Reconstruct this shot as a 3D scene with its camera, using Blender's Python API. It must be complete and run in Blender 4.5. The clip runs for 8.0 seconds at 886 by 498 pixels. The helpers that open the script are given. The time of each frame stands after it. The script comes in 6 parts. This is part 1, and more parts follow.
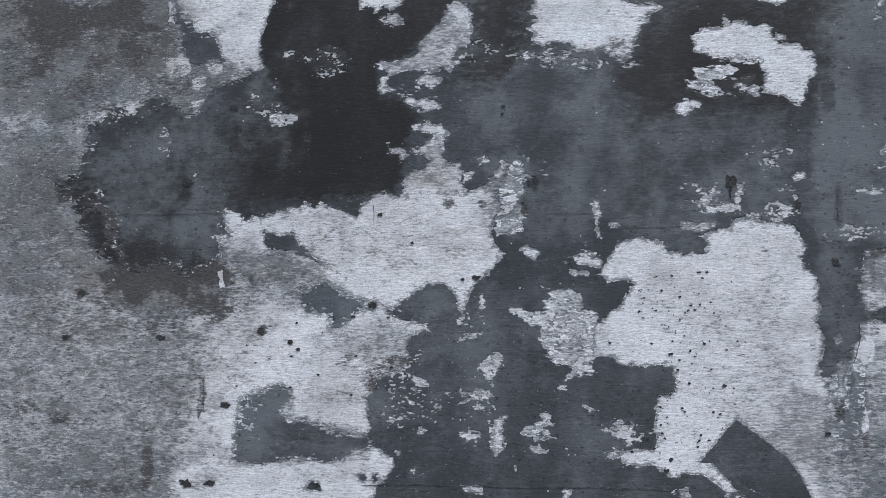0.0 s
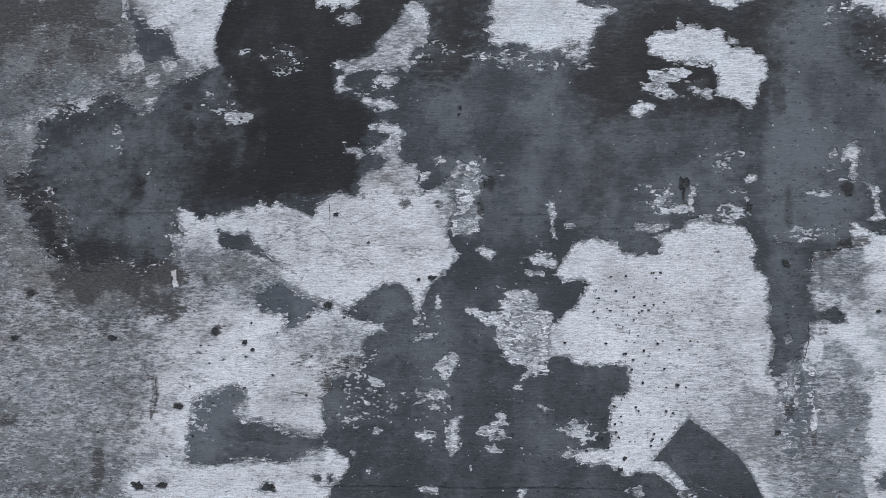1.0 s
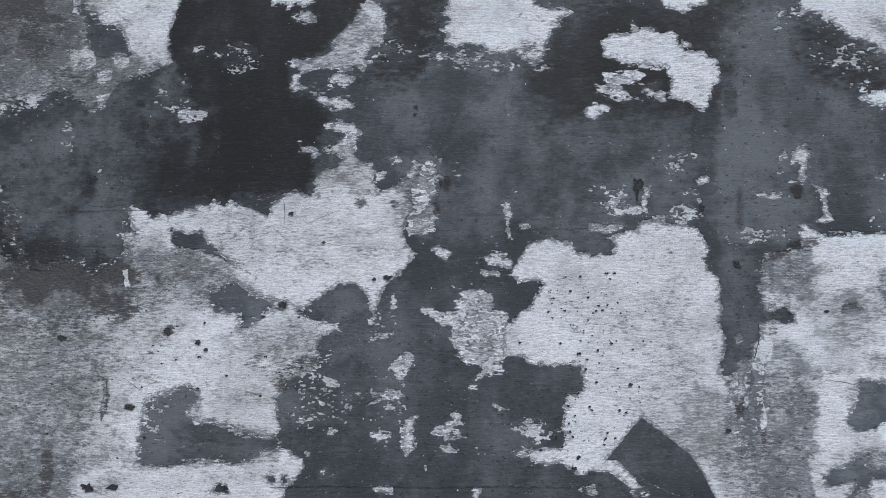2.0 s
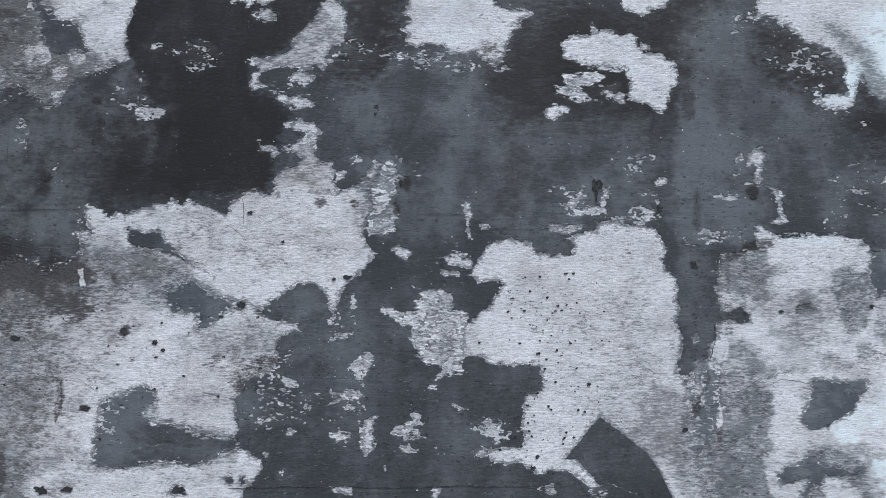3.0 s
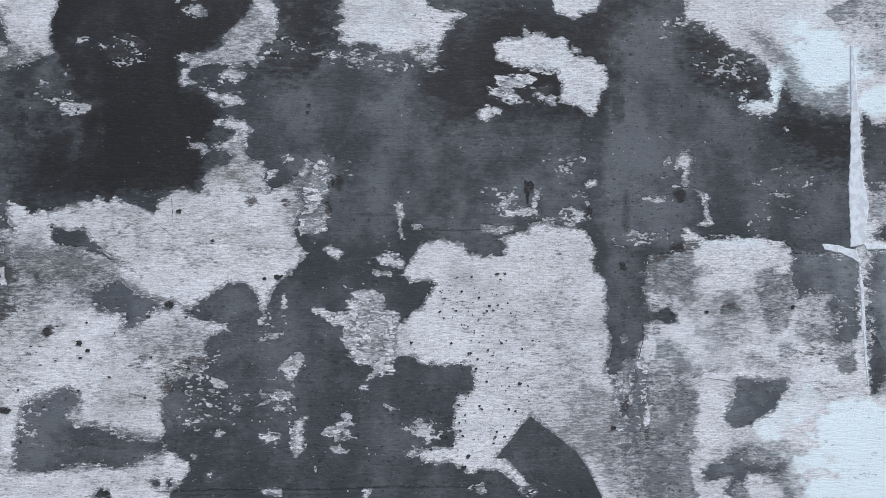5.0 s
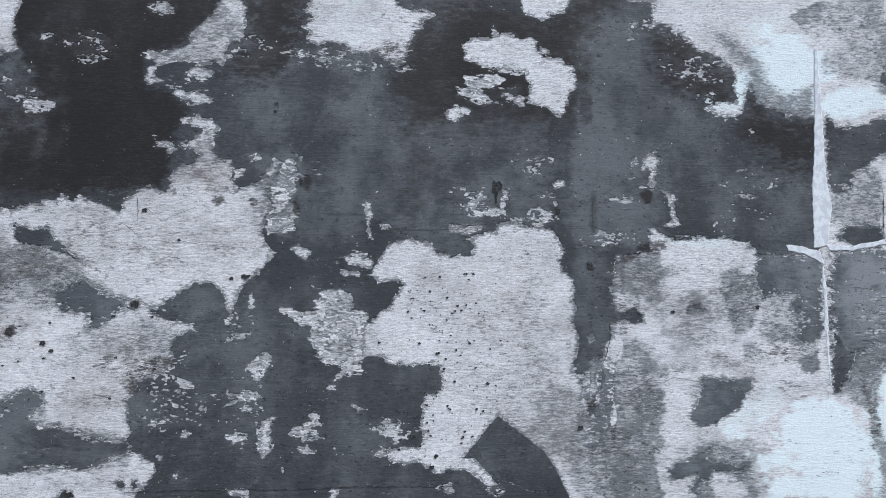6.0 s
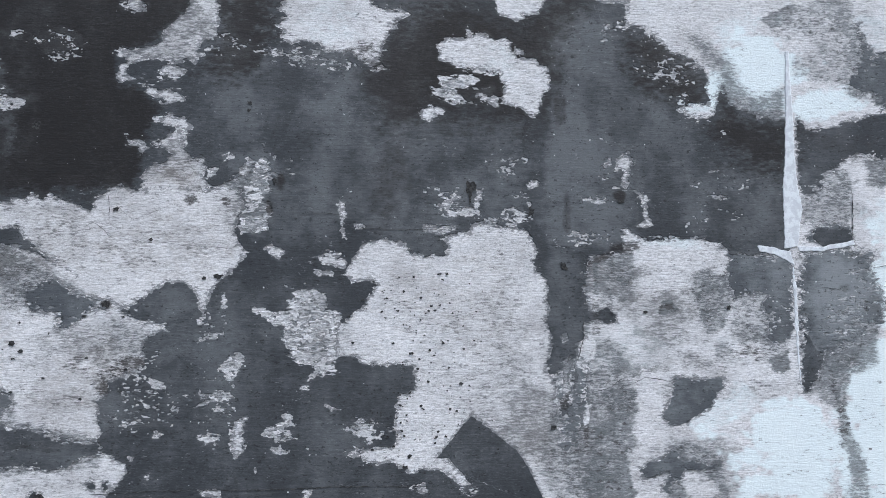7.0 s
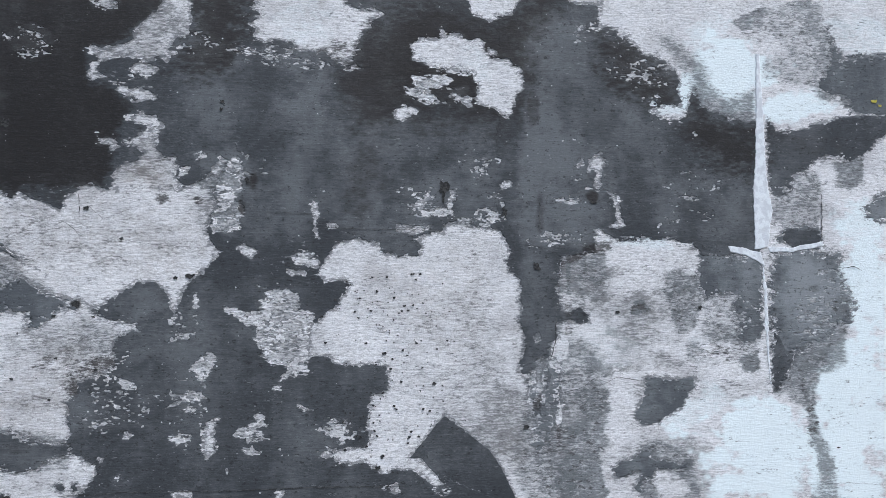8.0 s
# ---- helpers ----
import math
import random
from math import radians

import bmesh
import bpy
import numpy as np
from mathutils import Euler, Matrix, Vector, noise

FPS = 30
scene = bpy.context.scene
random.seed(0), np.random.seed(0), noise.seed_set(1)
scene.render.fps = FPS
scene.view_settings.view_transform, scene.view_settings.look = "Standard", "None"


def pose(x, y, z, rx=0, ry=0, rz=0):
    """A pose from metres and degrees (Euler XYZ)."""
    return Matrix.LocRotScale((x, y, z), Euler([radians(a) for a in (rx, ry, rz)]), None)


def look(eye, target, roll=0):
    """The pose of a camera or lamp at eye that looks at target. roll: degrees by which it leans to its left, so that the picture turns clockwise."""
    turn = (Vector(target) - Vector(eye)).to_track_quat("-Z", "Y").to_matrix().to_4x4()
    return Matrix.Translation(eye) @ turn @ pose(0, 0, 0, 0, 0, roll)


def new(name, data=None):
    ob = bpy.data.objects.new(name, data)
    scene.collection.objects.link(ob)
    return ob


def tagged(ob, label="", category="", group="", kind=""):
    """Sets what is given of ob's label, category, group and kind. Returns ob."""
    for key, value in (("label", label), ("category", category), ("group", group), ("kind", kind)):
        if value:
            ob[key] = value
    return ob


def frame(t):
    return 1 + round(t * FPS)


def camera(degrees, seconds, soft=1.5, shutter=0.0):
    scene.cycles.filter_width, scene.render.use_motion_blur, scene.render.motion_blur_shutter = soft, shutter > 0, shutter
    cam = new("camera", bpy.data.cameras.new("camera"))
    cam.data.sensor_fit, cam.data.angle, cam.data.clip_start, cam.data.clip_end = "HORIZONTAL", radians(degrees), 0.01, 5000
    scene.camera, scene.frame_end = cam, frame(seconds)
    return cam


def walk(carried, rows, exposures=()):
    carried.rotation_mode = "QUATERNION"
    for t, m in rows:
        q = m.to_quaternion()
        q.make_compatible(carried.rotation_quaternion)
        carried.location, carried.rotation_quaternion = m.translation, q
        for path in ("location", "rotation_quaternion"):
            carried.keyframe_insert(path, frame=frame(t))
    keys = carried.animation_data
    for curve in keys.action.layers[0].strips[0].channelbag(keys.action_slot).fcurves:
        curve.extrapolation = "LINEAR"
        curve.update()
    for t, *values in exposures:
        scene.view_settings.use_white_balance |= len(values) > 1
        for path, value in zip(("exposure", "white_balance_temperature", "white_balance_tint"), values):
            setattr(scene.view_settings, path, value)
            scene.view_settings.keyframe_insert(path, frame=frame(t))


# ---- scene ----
# One standing camera on a tripod pans to the right along an old wall.
cam = camera(48.3, 8.0, soft=0.7)
EYE, AWAY, TILT = 1.30, 2.5, 4.39
PAN = [
    (0.0, 9.424), (0.5, 8.152), (1.0, 6.880), (1.5, 5.540), (1.7, 5.035), (2.8, 2.430), (3.0, 1.983), (3.5, 0.975), (4.0, 0.0),
    (4.5, -0.915), (4.7, -1.335), (5.8, -3.475), (6.0, -3.805), (6.5, -4.550), (7.0, -5.322), (7.5, -6.095), (8.0, -6.874),
]
walk(cam, [(t, pose(0, 0, EYE, 90 + TILT, 0, yaw)) for t, yaw in PAN], [(0.0, 0.33, 5750, 6.0), (8.0, 0.43, 5750, 6.0)])

# ---- daylight under a hazy sky ----
SUN_UP, SUN_SIDE = 52, 22
world = bpy.data.worlds.new("sky")
scene.world = world
world.use_nodes = True
sky = world.node_tree.nodes.new("ShaderNodeTexSky")
sky.sky_type, sky.sun_disc = "NISHITA", False
sky.sun_elevation, sky.sun_rotation = radians(SUN_UP), radians(180 - SUN_SIDE)
sky.dust_density, sky.air_density = 3.0, 1.0
world.node_tree.links.new(sky.outputs[0], world.node_tree.nodes["Background"].inputs[0])
world.node_tree.nodes["Background"].inputs[1].default_value = 0.10
sun = new("sun", bpy.data.lights.new("sun", "SUN"))
sun.data.energy, sun.data.angle, sun.data.color = 1.4, radians(14), (1.0, 0.96, 0.92)
sun.matrix_world = look((6 * math.sin(radians(SUN_SIDE)), -6 * math.cos(radians(SUN_SIDE)), 6 * math.tan(radians(SUN_UP))), (0, 0, 0))


# ---- materials ----
def nodes(name, rough=0.8):
    m = bpy.data.materials.new(name)
    m.use_nodes = True
    bsdf = m.node_tree.nodes["Principled BSDF"]
    bsdf.inputs["Roughness"].default_value = rough
    return m, m.node_tree, bsdf


def put(nt, socket, x):
    if hasattr(x, "is_linked"):
        nt.links.new(x, socket)
    else:
        socket.default_value = x


def calc(nt, op, a, b=0.0, c=0.0, clamp=False):
    n = nt.nodes.new("ShaderNodeMath")
    n.operation, n.use_clamp = op, clamp
    for s, x in zip(n.inputs, (a, b, c)):
        put(nt, s, x)
    return n.outputs[0]


def grain(nt, scale, stretch=(1, 1, 1), detail=4.0, rough=0.6, shift=0.0):
    """Noise by the place on the wall, drawn out along the stretch; about 0 to 1."""
    geo = nt.nodes.new("ShaderNodeNewGeometry")
    mp = nt.nodes.new("ShaderNodeMapping")
    mp.inputs["Scale"].default_value = stretch
    mp.inputs["Location"].default_value = (shift, shift * 0.7, shift * 1.3)
    nt.links.new(geo.outputs["Position"], mp.inputs["Vector"])
    n = nt.nodes.new("ShaderNodeTexNoise")
    n.inputs["Scale"].default_value, n.inputs["Detail"].default_value, n.inputs["Roughness"].default_value = scale, detail, rough
    nt.links.new(mp.outputs[0], n.inputs["Vector"])
    return calc(nt, "MULTIPLY_ADD", n.outputs["Fac"], 2.2, -0.6)


def dots(nt, scale, size, keep, shift=0.0):
    """Sparse round specks: 1 inside a speck."""
    geo = nt.nodes.new("ShaderNodeNewGeometry")
    mp = nt.nodes.new("ShaderNodeMapping")
    mp.inputs["Location"].default_value = (shift, 0, shift)
    nt.links.new(geo.outputs["Position"], mp.inputs["Vector"])
    v = nt.nodes.new("ShaderNodeTexVoronoi")
    v.inputs["Scale"].default_value = scale
    nt.links.new(mp.outputs[0], v.inputs["Vector"])
    sep = nt.nodes.new("ShaderNodeSeparateColor")
    nt.links.new(v.outputs["Color"], sep.inputs[0])
    near = calc(nt, "LESS_THAN", v.outputs["Distance"], calc(nt, "MULTIPLY", sep.outputs[1], size))
    return calc(nt, "MULTIPLY", near, calc(nt, "LESS_THAN", sep.outputs[0], keep))


def attr(nt, name):
    a = nt.nodes.new("ShaderNodeAttribute")
    a.attribute_name = name
    return a.outputs["Fac"]


def step(nt, x, lo, hi):
    n = nt.nodes.new("ShaderNodeMapRange")
    n.interpolation_type = "SMOOTHSTEP"
    n.inputs["From Min"].default_value, n.inputs["From Max"].default_value = lo, hi
    put(nt, n.inputs["Value"], x)
    return n.outputs[0]


def mix(nt, fac, a, b):
    n = nt.nodes.new("ShaderNodeMix")
    n.data_type = "RGBA"
    put(nt, n.inputs[0], fac)
    for s, x in ((n.inputs[6], a), (n.inputs[7], b)):
        if isinstance(x, tuple):
            x = (*x[:3], 1.0)
        put(nt, s, x)
    return n.outputs[2]


def bump(nt, bsdf, height, strength, distance):
    b = nt.nodes.new("ShaderNodeBump")
    b.inputs["Strength"].default_value, b.inputs["Distance"].default_value = strength, distance
    put(nt, b.inputs["Height"], height)
    nt.links.new(b.outputs[0], bsdf.inputs["Normal"])


LIGHT, PALE, DIRTY, COOL_WHITE, UMBER = (0.47, 0.452, 0.456), (0.90, 0.885, 0.89), (0.11, 0.107, 0.106), (0.84, 0.91, 0.92), (0.42, 0.375, 0.345)


def limewash(nt):
    """Old brushed white paint: fine level brush streaks, pores and small flecks. Colour and height."""
    streak = grain(nt, 20, (1, 1, 13), 5, 0.75)
    fine = grain(nt, 80, (1, 1, 3.2), 4, 0.8, 3.0)
    hair = grain(nt, 60, (1, 1, 7.5), 3, 0.75, 27.0)
    blot = grain(nt, 5, (1, 1, 1.6), 6, 0.65, 7.0)
    col = mix(nt, step(nt, calc(nt, "ADD", calc(nt, "MULTIPLY", streak, 0.5), calc(nt, "MULTIPLY", fine, 0.5)), 0.18, 0.70), LIGHT, PALE)
    col = mix(nt, calc(nt, "MULTIPLY", step(nt, blot, 0.5, 0.95), 0.6), col, (0.42, 0.40, 0.405))
    col = mix(nt, calc(nt, "MULTIPLY", step(nt, hair, 0.58, 0.86), step(nt, calc(nt, "ADD", blot, calc(nt, "MULTIPLY", streak, 0.4)), 0.35, 1.1)), col, (0.22, 0.213, 0.214))
    fleck = calc(nt, "MULTIPLY", step(nt, fine, 0.56, 0.80), step(nt, grain(nt, 8, (1, 1, 2), 4, 0.6, 11.0), 0.4, 0.7))
    col = mix(nt, calc(nt, "MULTIPLY", fleck, 0.7), col, (0.24, 0.235, 0.235))
    speck = calc(nt, "MULTIPLY", step(nt, grain(nt, 55, (1, 1, 2.2), 5, 0.85, 13.0), 0.60, 0.82), step(nt, grain(nt, 3.5, (1, 1, 1), 3, 0.6, 15.0), 0.25, 0.9))
    col = mix(nt, calc(nt, "MULTIPLY", speck, 0.75), col, (0.17, 0.168, 0.17))
    pores = calc(nt, "MULTIPLY", dots(nt, 75, 0.28, 0.10), step(nt, grain(nt, 4, (1, 1, 1), 2, 0.5, 5.0), 0.45, 0.6))
    col = mix(nt, calc(nt, "MULTIPLY", pores, 0.75), col, (0.09, 0.09, 0.09))
    return col, calc(nt, "SUBTRACT", calc(nt, "ADD", calc(nt, "MULTIPLY", streak, 0.6), fine), pores), fine


def gritty(nt, amount, noise, spread=1.7, lo=0.36, hi=0.64):
    """Cover that breaks up into grains where the amount is middling."""
    return step(nt, calc(nt, "MULTIPLY_ADD", noise, spread, amount), lo, hi)


def wall_paint():
    m, nt, bsdf = nodes("old_white_wall", 0.85)
    col, height, fine = limewash(nt)
    mott = grain(nt, 24, (1, 1, 2.2), 8, 0.82, 2.0)
    patchy = grain(nt, 12, (1, 1, 1.4), 7, 0.72, 33.0)
    dash = grain(nt, 46, (1, 1, 4.2), 5, 0.82, 35.0)
    n = calc(nt, "ADD", calc(nt, "MULTIPLY", calc(nt, "SUBTRACT", mott, 0.5), 0.6), calc(nt, "MULTIPLY", calc(nt, "SUBTRACT", patchy, 0.5), 0.28))
    n = calc(nt, "ADD", n, calc(nt, "MULTIPLY", calc(nt, "SUBTRACT", dash, 0.5), 0.75))
    warm, clean = attr(nt, "warm"), gritty(nt, attr(nt, "clean"), n, 1.5, 0.42, 0.62)
    dirty = calc(nt, "SUBTRACT", 1.0, calc(nt, "MULTIPLY", clean, 0.9))
    grey, wash = calc(nt, "MULTIPLY", attr(nt, "grey"), dirty), calc(nt, "MULTIPLY", attr(nt, "wash"), dirty)
    col = mix(nt, calc(nt, "MULTIPLY", warm, calc(nt, "MULTIPLY", step(nt, mott, 0.35, 0.65), 0.8)), col, UMBER)
    # Grime: a thin even film, then grains of thicker dirt.
    dust = mix(nt, warm, (0.25, 0.25, 0.256), (0.23, 0.217, 0.206))
    col = mix(nt, calc(nt, "MULTIPLY", step(nt, calc(nt, "MULTIPLY_ADD", n, 0.6, grey), 0.0, 0.9), 0.72), col, dust)
    col = mix(nt, calc(nt, "MULTIPLY", gritty(nt, grey, n), 0.55), col, mix(nt, warm, DIRTY, (0.100, 0.092, 0.085)))
    col = mix(nt, calc(nt, "MULTIPLY", step(nt, calc(nt, "MULTIPLY_ADD", n, 0.4, attr(nt, "white")), 0.25, 0.75), 0.92), col, COOL_WHITE)
    # Thin grey wash, streaky, with the white grain coming through.
    tone = step(nt, calc(nt, "ADD", calc(nt, "MULTIPLY", fine, 0.35), calc(nt, "MULTIPLY", patchy, 0.65)), 0.25, 0.85)
    paint = mix(nt, warm, mix(nt, tone, (0.085, 0.092, 0.097), (0.22, 0.232, 0.238)), mix(nt, tone, (0.058, 0.053, 0.049), (0.20, 0.186, 0.172)))
    col = mix(nt, calc(nt, "MULTIPLY", step(nt, calc(nt, "MULTIPLY_ADD", n, 0.6, wash), 0.0, 0.95), 0.75), col, paint)
    col = mix(nt, calc(nt, "MULTIPLY", gritty(nt, wash, n), 0.6), col, paint)
    left = step(nt, calc(nt, "ADD", calc(nt, "MULTIPLY", attr(nt, "residue"), 0.74), calc(nt, "MULTIPLY", calc(nt, "SUBTRACT", grain(nt, 60, (1, 1, 2.6), 4, 0.8, 8.0), 0.5), 0.8)), 0.52, 0.66)
    col = mix(nt, calc(nt, "MULTIPLY", left, 0.75), col, (0.11, 0.113, 0.12))
    flake = calc(nt, "MULTIPLY", step(nt, grain(nt, 48, (1, 1, 2.3), 4, 0.8, 17.0), 0.62, 0.76), calc(nt, "MULTIPLY_ADD", wash, 1.2, 0.30, clamp=True))
    chalky = calc(nt, "MULTIPLY", step(nt, grain(nt, 52, (1, 1, 2.6), 4, 0.8, 19.0), 0.68, 0.86), calc(nt, "MULTIPLY", calc(nt, "ADD", wash, grey), 0.6))
    unwhitened = calc(nt, "SUBTRACT", 1.0, calc(nt, "MULTIPLY", attr(nt, "white"), 0.8))
    col = mix(nt, calc(nt, "MULTIPLY", chalky, 0.7), col, (0.70, 0.69, 0.69))
    col = mix(nt, calc(nt, "MULTIPLY", calc(nt, "MULTIPLY", flake, unwhitened), 0.85), col, (0.06, 0.058, 0.057))
    s = gritty(nt, calc(nt, "MULTIPLY", attr(nt, "soot"), dirty), n, 1.4, 0.25, 0.75)
    col = mix(nt, calc(nt, "MULTIPLY", s, 0.9), col, mix(nt, step(nt, fine, 0.2, 1.0), (0.036, 0.033, 0.032), (0.095, 0.088, 0.084)))
    nt.links.new(col, bsdf.inputs["Base Color"])
    bump(nt, bsdf, calc(nt, "ADD", height, calc(nt, "MULTIPLY", mott, 0.8)), 0.45, 0.002)
    return m


def coat_paint(name, deep, faded, drift=False):
    """A dark coat worn through to the white wall where its wear is high."""
    m, nt, bsdf = nodes(name, 0.6)
    bsdf.inputs["Specular IOR Level"].default_value = 0.22
    under, height, fine = limewash(nt)
    big = grain(nt, 4.5, (1, 1, 0.6), 5, 0.6, 1.0)
    mid = grain(nt, 24, (1, 1, 1.8), 8, 0.78, 4.0)
    streak = grain(nt, 10, (1, 1, 22), 4, 0.6, 6.0)
    tone = calc(nt, "ADD", attr(nt, "fade"), calc(nt, "MULTIPLY", calc(nt, "ADD", calc(nt, "SUBTRACT", big, 0.5), calc(nt, "MULTIPLY", calc(nt, "SUBTRACT", mid, 0.5), 0.45)), 0.7))
    scuff = grain(nt, 42, (1, 1, 2.8), 5, 0.8, 37.0)
    tone = calc(nt, "ADD", tone, calc(nt, "ADD", calc(nt, "MULTIPLY", calc(nt, "SUBTRACT", streak, 0.5), 0.25), calc(nt, "MULTIPLY", calc(nt, "SUBTRACT", scuff, 0.5), 0.4)))
    patchy = grain(nt, 13, (1, 1, 1.3), 7, 0.72, 31.0)
    tone = calc(nt, "ADD", tone, calc(nt, "MULTIPLY", calc(nt, "SUBTRACT", patchy, 0.5), calc(nt, "MULTIPLY_ADD", attr(nt, "mossy"), 0.75, 0.3)))
    col = mix(nt, step(nt, tone, -0.25, 1.0), deep, faded)
    if drift:
        tar = mix(nt, step(nt, tone, -0.1, 1.1), (0.0205, 0.0180, 0.0175), (0.054, 0.053, 0.053))
        moss = mix(nt, step(nt, tone, -0.15, 1.0), (0.041, 0.041, 0.042), (0.125, 0.130, 0.136))
        col = mix(nt, attr(nt, "mossy"), col, moss)
        col = mix(nt, attr(nt, "tarry"), col, tar)
    soot = step(nt, calc(nt, "ADD", attr(nt, "soot"), calc(nt, "MULTIPLY", calc(nt, "SUBTRACT", mid, 0.5), 0.5)), 0.15, 0.85)
    col = mix(nt, soot, col, (0.030, 0.027, 0.027))
    scrub = calc(nt, "ADD", calc(nt, "MULTIPLY", grain(nt, 38, (1, 1, 2.6), 7, 0.72, 9.0), 0.9), calc(nt, "MULTIPLY", fine, 0.35))
    worn = step(nt, calc(nt, "ADD", attr(nt, "wear"), calc(nt, "MULTIPLY", calc(nt, "SUBTRACT", scrub, 0.62), 0.62)), 0.5, 0.66)
    haze = calc(nt, "MULTIPLY", step(nt, calc(nt, "ADD", attr(nt, "wear"), calc(nt, "MULTIPLY", calc(nt, "SUBTRACT", mid, 0.5), 0.5)), 0.1, 0.9), 0.28)
    col = mix(nt, haze, col, (0.24, 0.245, 0.25))
    col = mix(nt, worn, col, under)
    rub = calc(nt, "MULTIPLY", step(nt, fine, 0.5, 1.05), step(nt, big, 0.1, 0.8))
    col = mix(nt, calc(nt, "MULTIPLY", rub, calc(nt, "MULTIPLY_ADD", attr(nt, "tarry"), -0.22, 0.32)), col, (0.30, 0.305, 0.31))
    col = mix(nt, calc(nt, "MULTIPLY", dots(nt, 80, 0.24, 0.10, 6.0), 0.6), col, (0.02, 0.02, 0.02))
    col = mix(nt, calc(nt, "MULTIPLY", step(nt, grain(nt, 62, (1, 1, 2.0), 3, 0.8, 21.0), 0.70, 0.84), 0.7), col, (0.018, 0.018, 0.019))
    flick = calc(nt, "MULTIPLY", step(nt, grain(nt, 66, (1, 1, 2.4), 3, 0.8, 23.0), 0.76, 0.92), calc(nt, "MULTIPLY", step(nt, grain(nt, 7, (1, 1, 1.4), 4, 0.7, 25.0), 0.45, 0.85), calc(nt, "MULTIPLY_ADD", attr(nt, "tarry"), -0.55, 0.65)))
    col = mix(nt, flick, col, (0.40, 0.405, 0.41))
    thread = grain(nt, 52, (1, 1, 8), 4, 0.75, 29.0)
    col = mix(nt, calc(nt, "MULTIPLY", step(nt, thread, 0.6, 1.0), calc(nt, "MULTIPLY_ADD", attr(nt, "tarry"), -0.1, 0.16)), col, (0.33, 0.335, 0.34))
    col = mix(nt, calc(nt, "MULTIPLY", step(nt, thread, 0.4, 0.05), 0.3), col, (0.022, 0.022, 0.023))
    # Bright glints on the dark coat, painted in as small white dots.
    glint = calc(nt, "MAXIMUM", dots(nt, 46, 0.10, 0.09, 2.0), calc(nt, "MULTIPLY", dots(nt, 120, 0.22, 0.04, 4.0), 0.5))
    col = mix(nt, glint, col, (0.62, 0.62, 0.63))
    nt.links.new(col, bsdf.inputs["Base Color"])
    put(nt, bsdf.inputs["Roughness"], calc(nt, "ADD", 0.5, calc(nt, "MULTIPLY", worn, 0.35)))
    h = calc(nt, "SUBTRACT", calc(nt, "ADD", calc(nt, "MULTIPLY", streak, 0.3), calc(nt, "MULTIPLY", mid, 0.6)), calc(nt, "MULTIPLY", worn, 0.8))
    h = calc(nt, "ADD", h, calc(nt, "MULTIPLY", fine, 0.5))
    bump(nt, bsdf, h, 0.35, 0.002)
    return m


DARK = coat_paint("dark_coat", (0.047, 0.050, 0.055), (0.135, 0.141, 0.149), drift=True)
TONES = {
    "black": DARK, "moss": DARK, "slate": DARK,
    "thin": coat_paint("thin_slate_coat", (0.084, 0.090, 0.098), (0.25, 0.262, 0.272)),
}


def plain(name, a, b, scale, rough=0.85):
    m, nt, bsdf = nodes(name, rough)
    n = grain(nt, scale, (1, 1, 1), 6, 0.65)
    nt.links.new(mix(nt, step(nt, n, 0.35, 0.65), a, b), bsdf.inputs["Base Color"])
    bump(nt, bsdf, n, 0.4, 0.002)
    return m


WALL = wall_paint()
PUTTY = plain("chalky_filler", (0.62, 0.63, 0.66), (0.76, 0.78, 0.80), 60)
# Near-black colour stands in for the shade down inside a pit.
PIT_SHADE = plain("painted_pit_shade", (0.012, 0.012, 0.012), (0.05, 0.048, 0.047), 220)
CRACK = plain("dark_crack", (0.03, 0.03, 0.03), (0.09, 0.09, 0.09), 40)
YELLOW = plain("yellow_paint", (0.42, 0.36, 0.05), (0.55, 0.48, 0.10), 90)
EARTH = plain("trodden_ground", (0.10, 0.10, 0.095), (0.17, 0.165, 0.155), 6, 0.95)


# ---- shapes on the wall ----
def lattice(ix, iz, seed):
    h = (ix.astype(np.int64) * 374761393 + iz.astype(np.int64) * 668265263 + seed * 974634777) & 0xFFFFFFFF
    h = ((h ^ (h >> 13)) * 1274126177) & 0xFFFFFFFF
    return ((h ^ (h >> 16)) & 0xFFFF) / 65535.0


def rough_field(X, Z, size, octaves, seed, flat=1.0, keep=0.6):
    """Fractal noise from -1 to 1; flat > 1 draws it out level."""
    total, amp, norm = 0.0, 1.0, 0.0
    for o in range(octaves):
        u, v = X / (size * flat), Z / size
        i, j = np.floor(u), np.floor(v)
        a, b = u - i, v - j
        a, b = a * a * (3 - 2 * a), b * b * (3 - 2 * b)
        s = seed + 31 * o
        low = lattice(i, j, s) * (1 - a) + lattice(i + 1, j, s) * a
        top = lattice(i, j + 1, s) * (1 - a) + lattice(i + 1, j + 1, s) * a
        total = total + amp * (2 * (low * (1 - b) + top * b) - 1)
        norm, amp, size = norm + amp, amp * keep, size * 0.5
    return total / norm * 1.8


def inside(corners, X, Z):
    """Metres inside the outline (minus: outside)."""
    best, odd = np.full(X.shape, 1e9), np.zeros(X.shape, bool)
    for (ax, az), (bx, bz) in zip(corners, corners[1:] + corners[:1]):
        dx, dz = bx - ax, bz - az
        k = np.clip(((X - ax) * dx + (Z - az) * dz) / (dx * dx + dz * dz), 0, 1)
        best = np.minimum(best, (X - ax - k * dx) ** 2 + (Z - az - k * dz) ** 2)
        if az != bz:
            odd ^= ((az > Z) != (bz > Z)) & (X < (bx - ax) * (Z - az) / (bz - az) + ax)
    return np.where(odd, 1, -1) * np.sqrt(best)


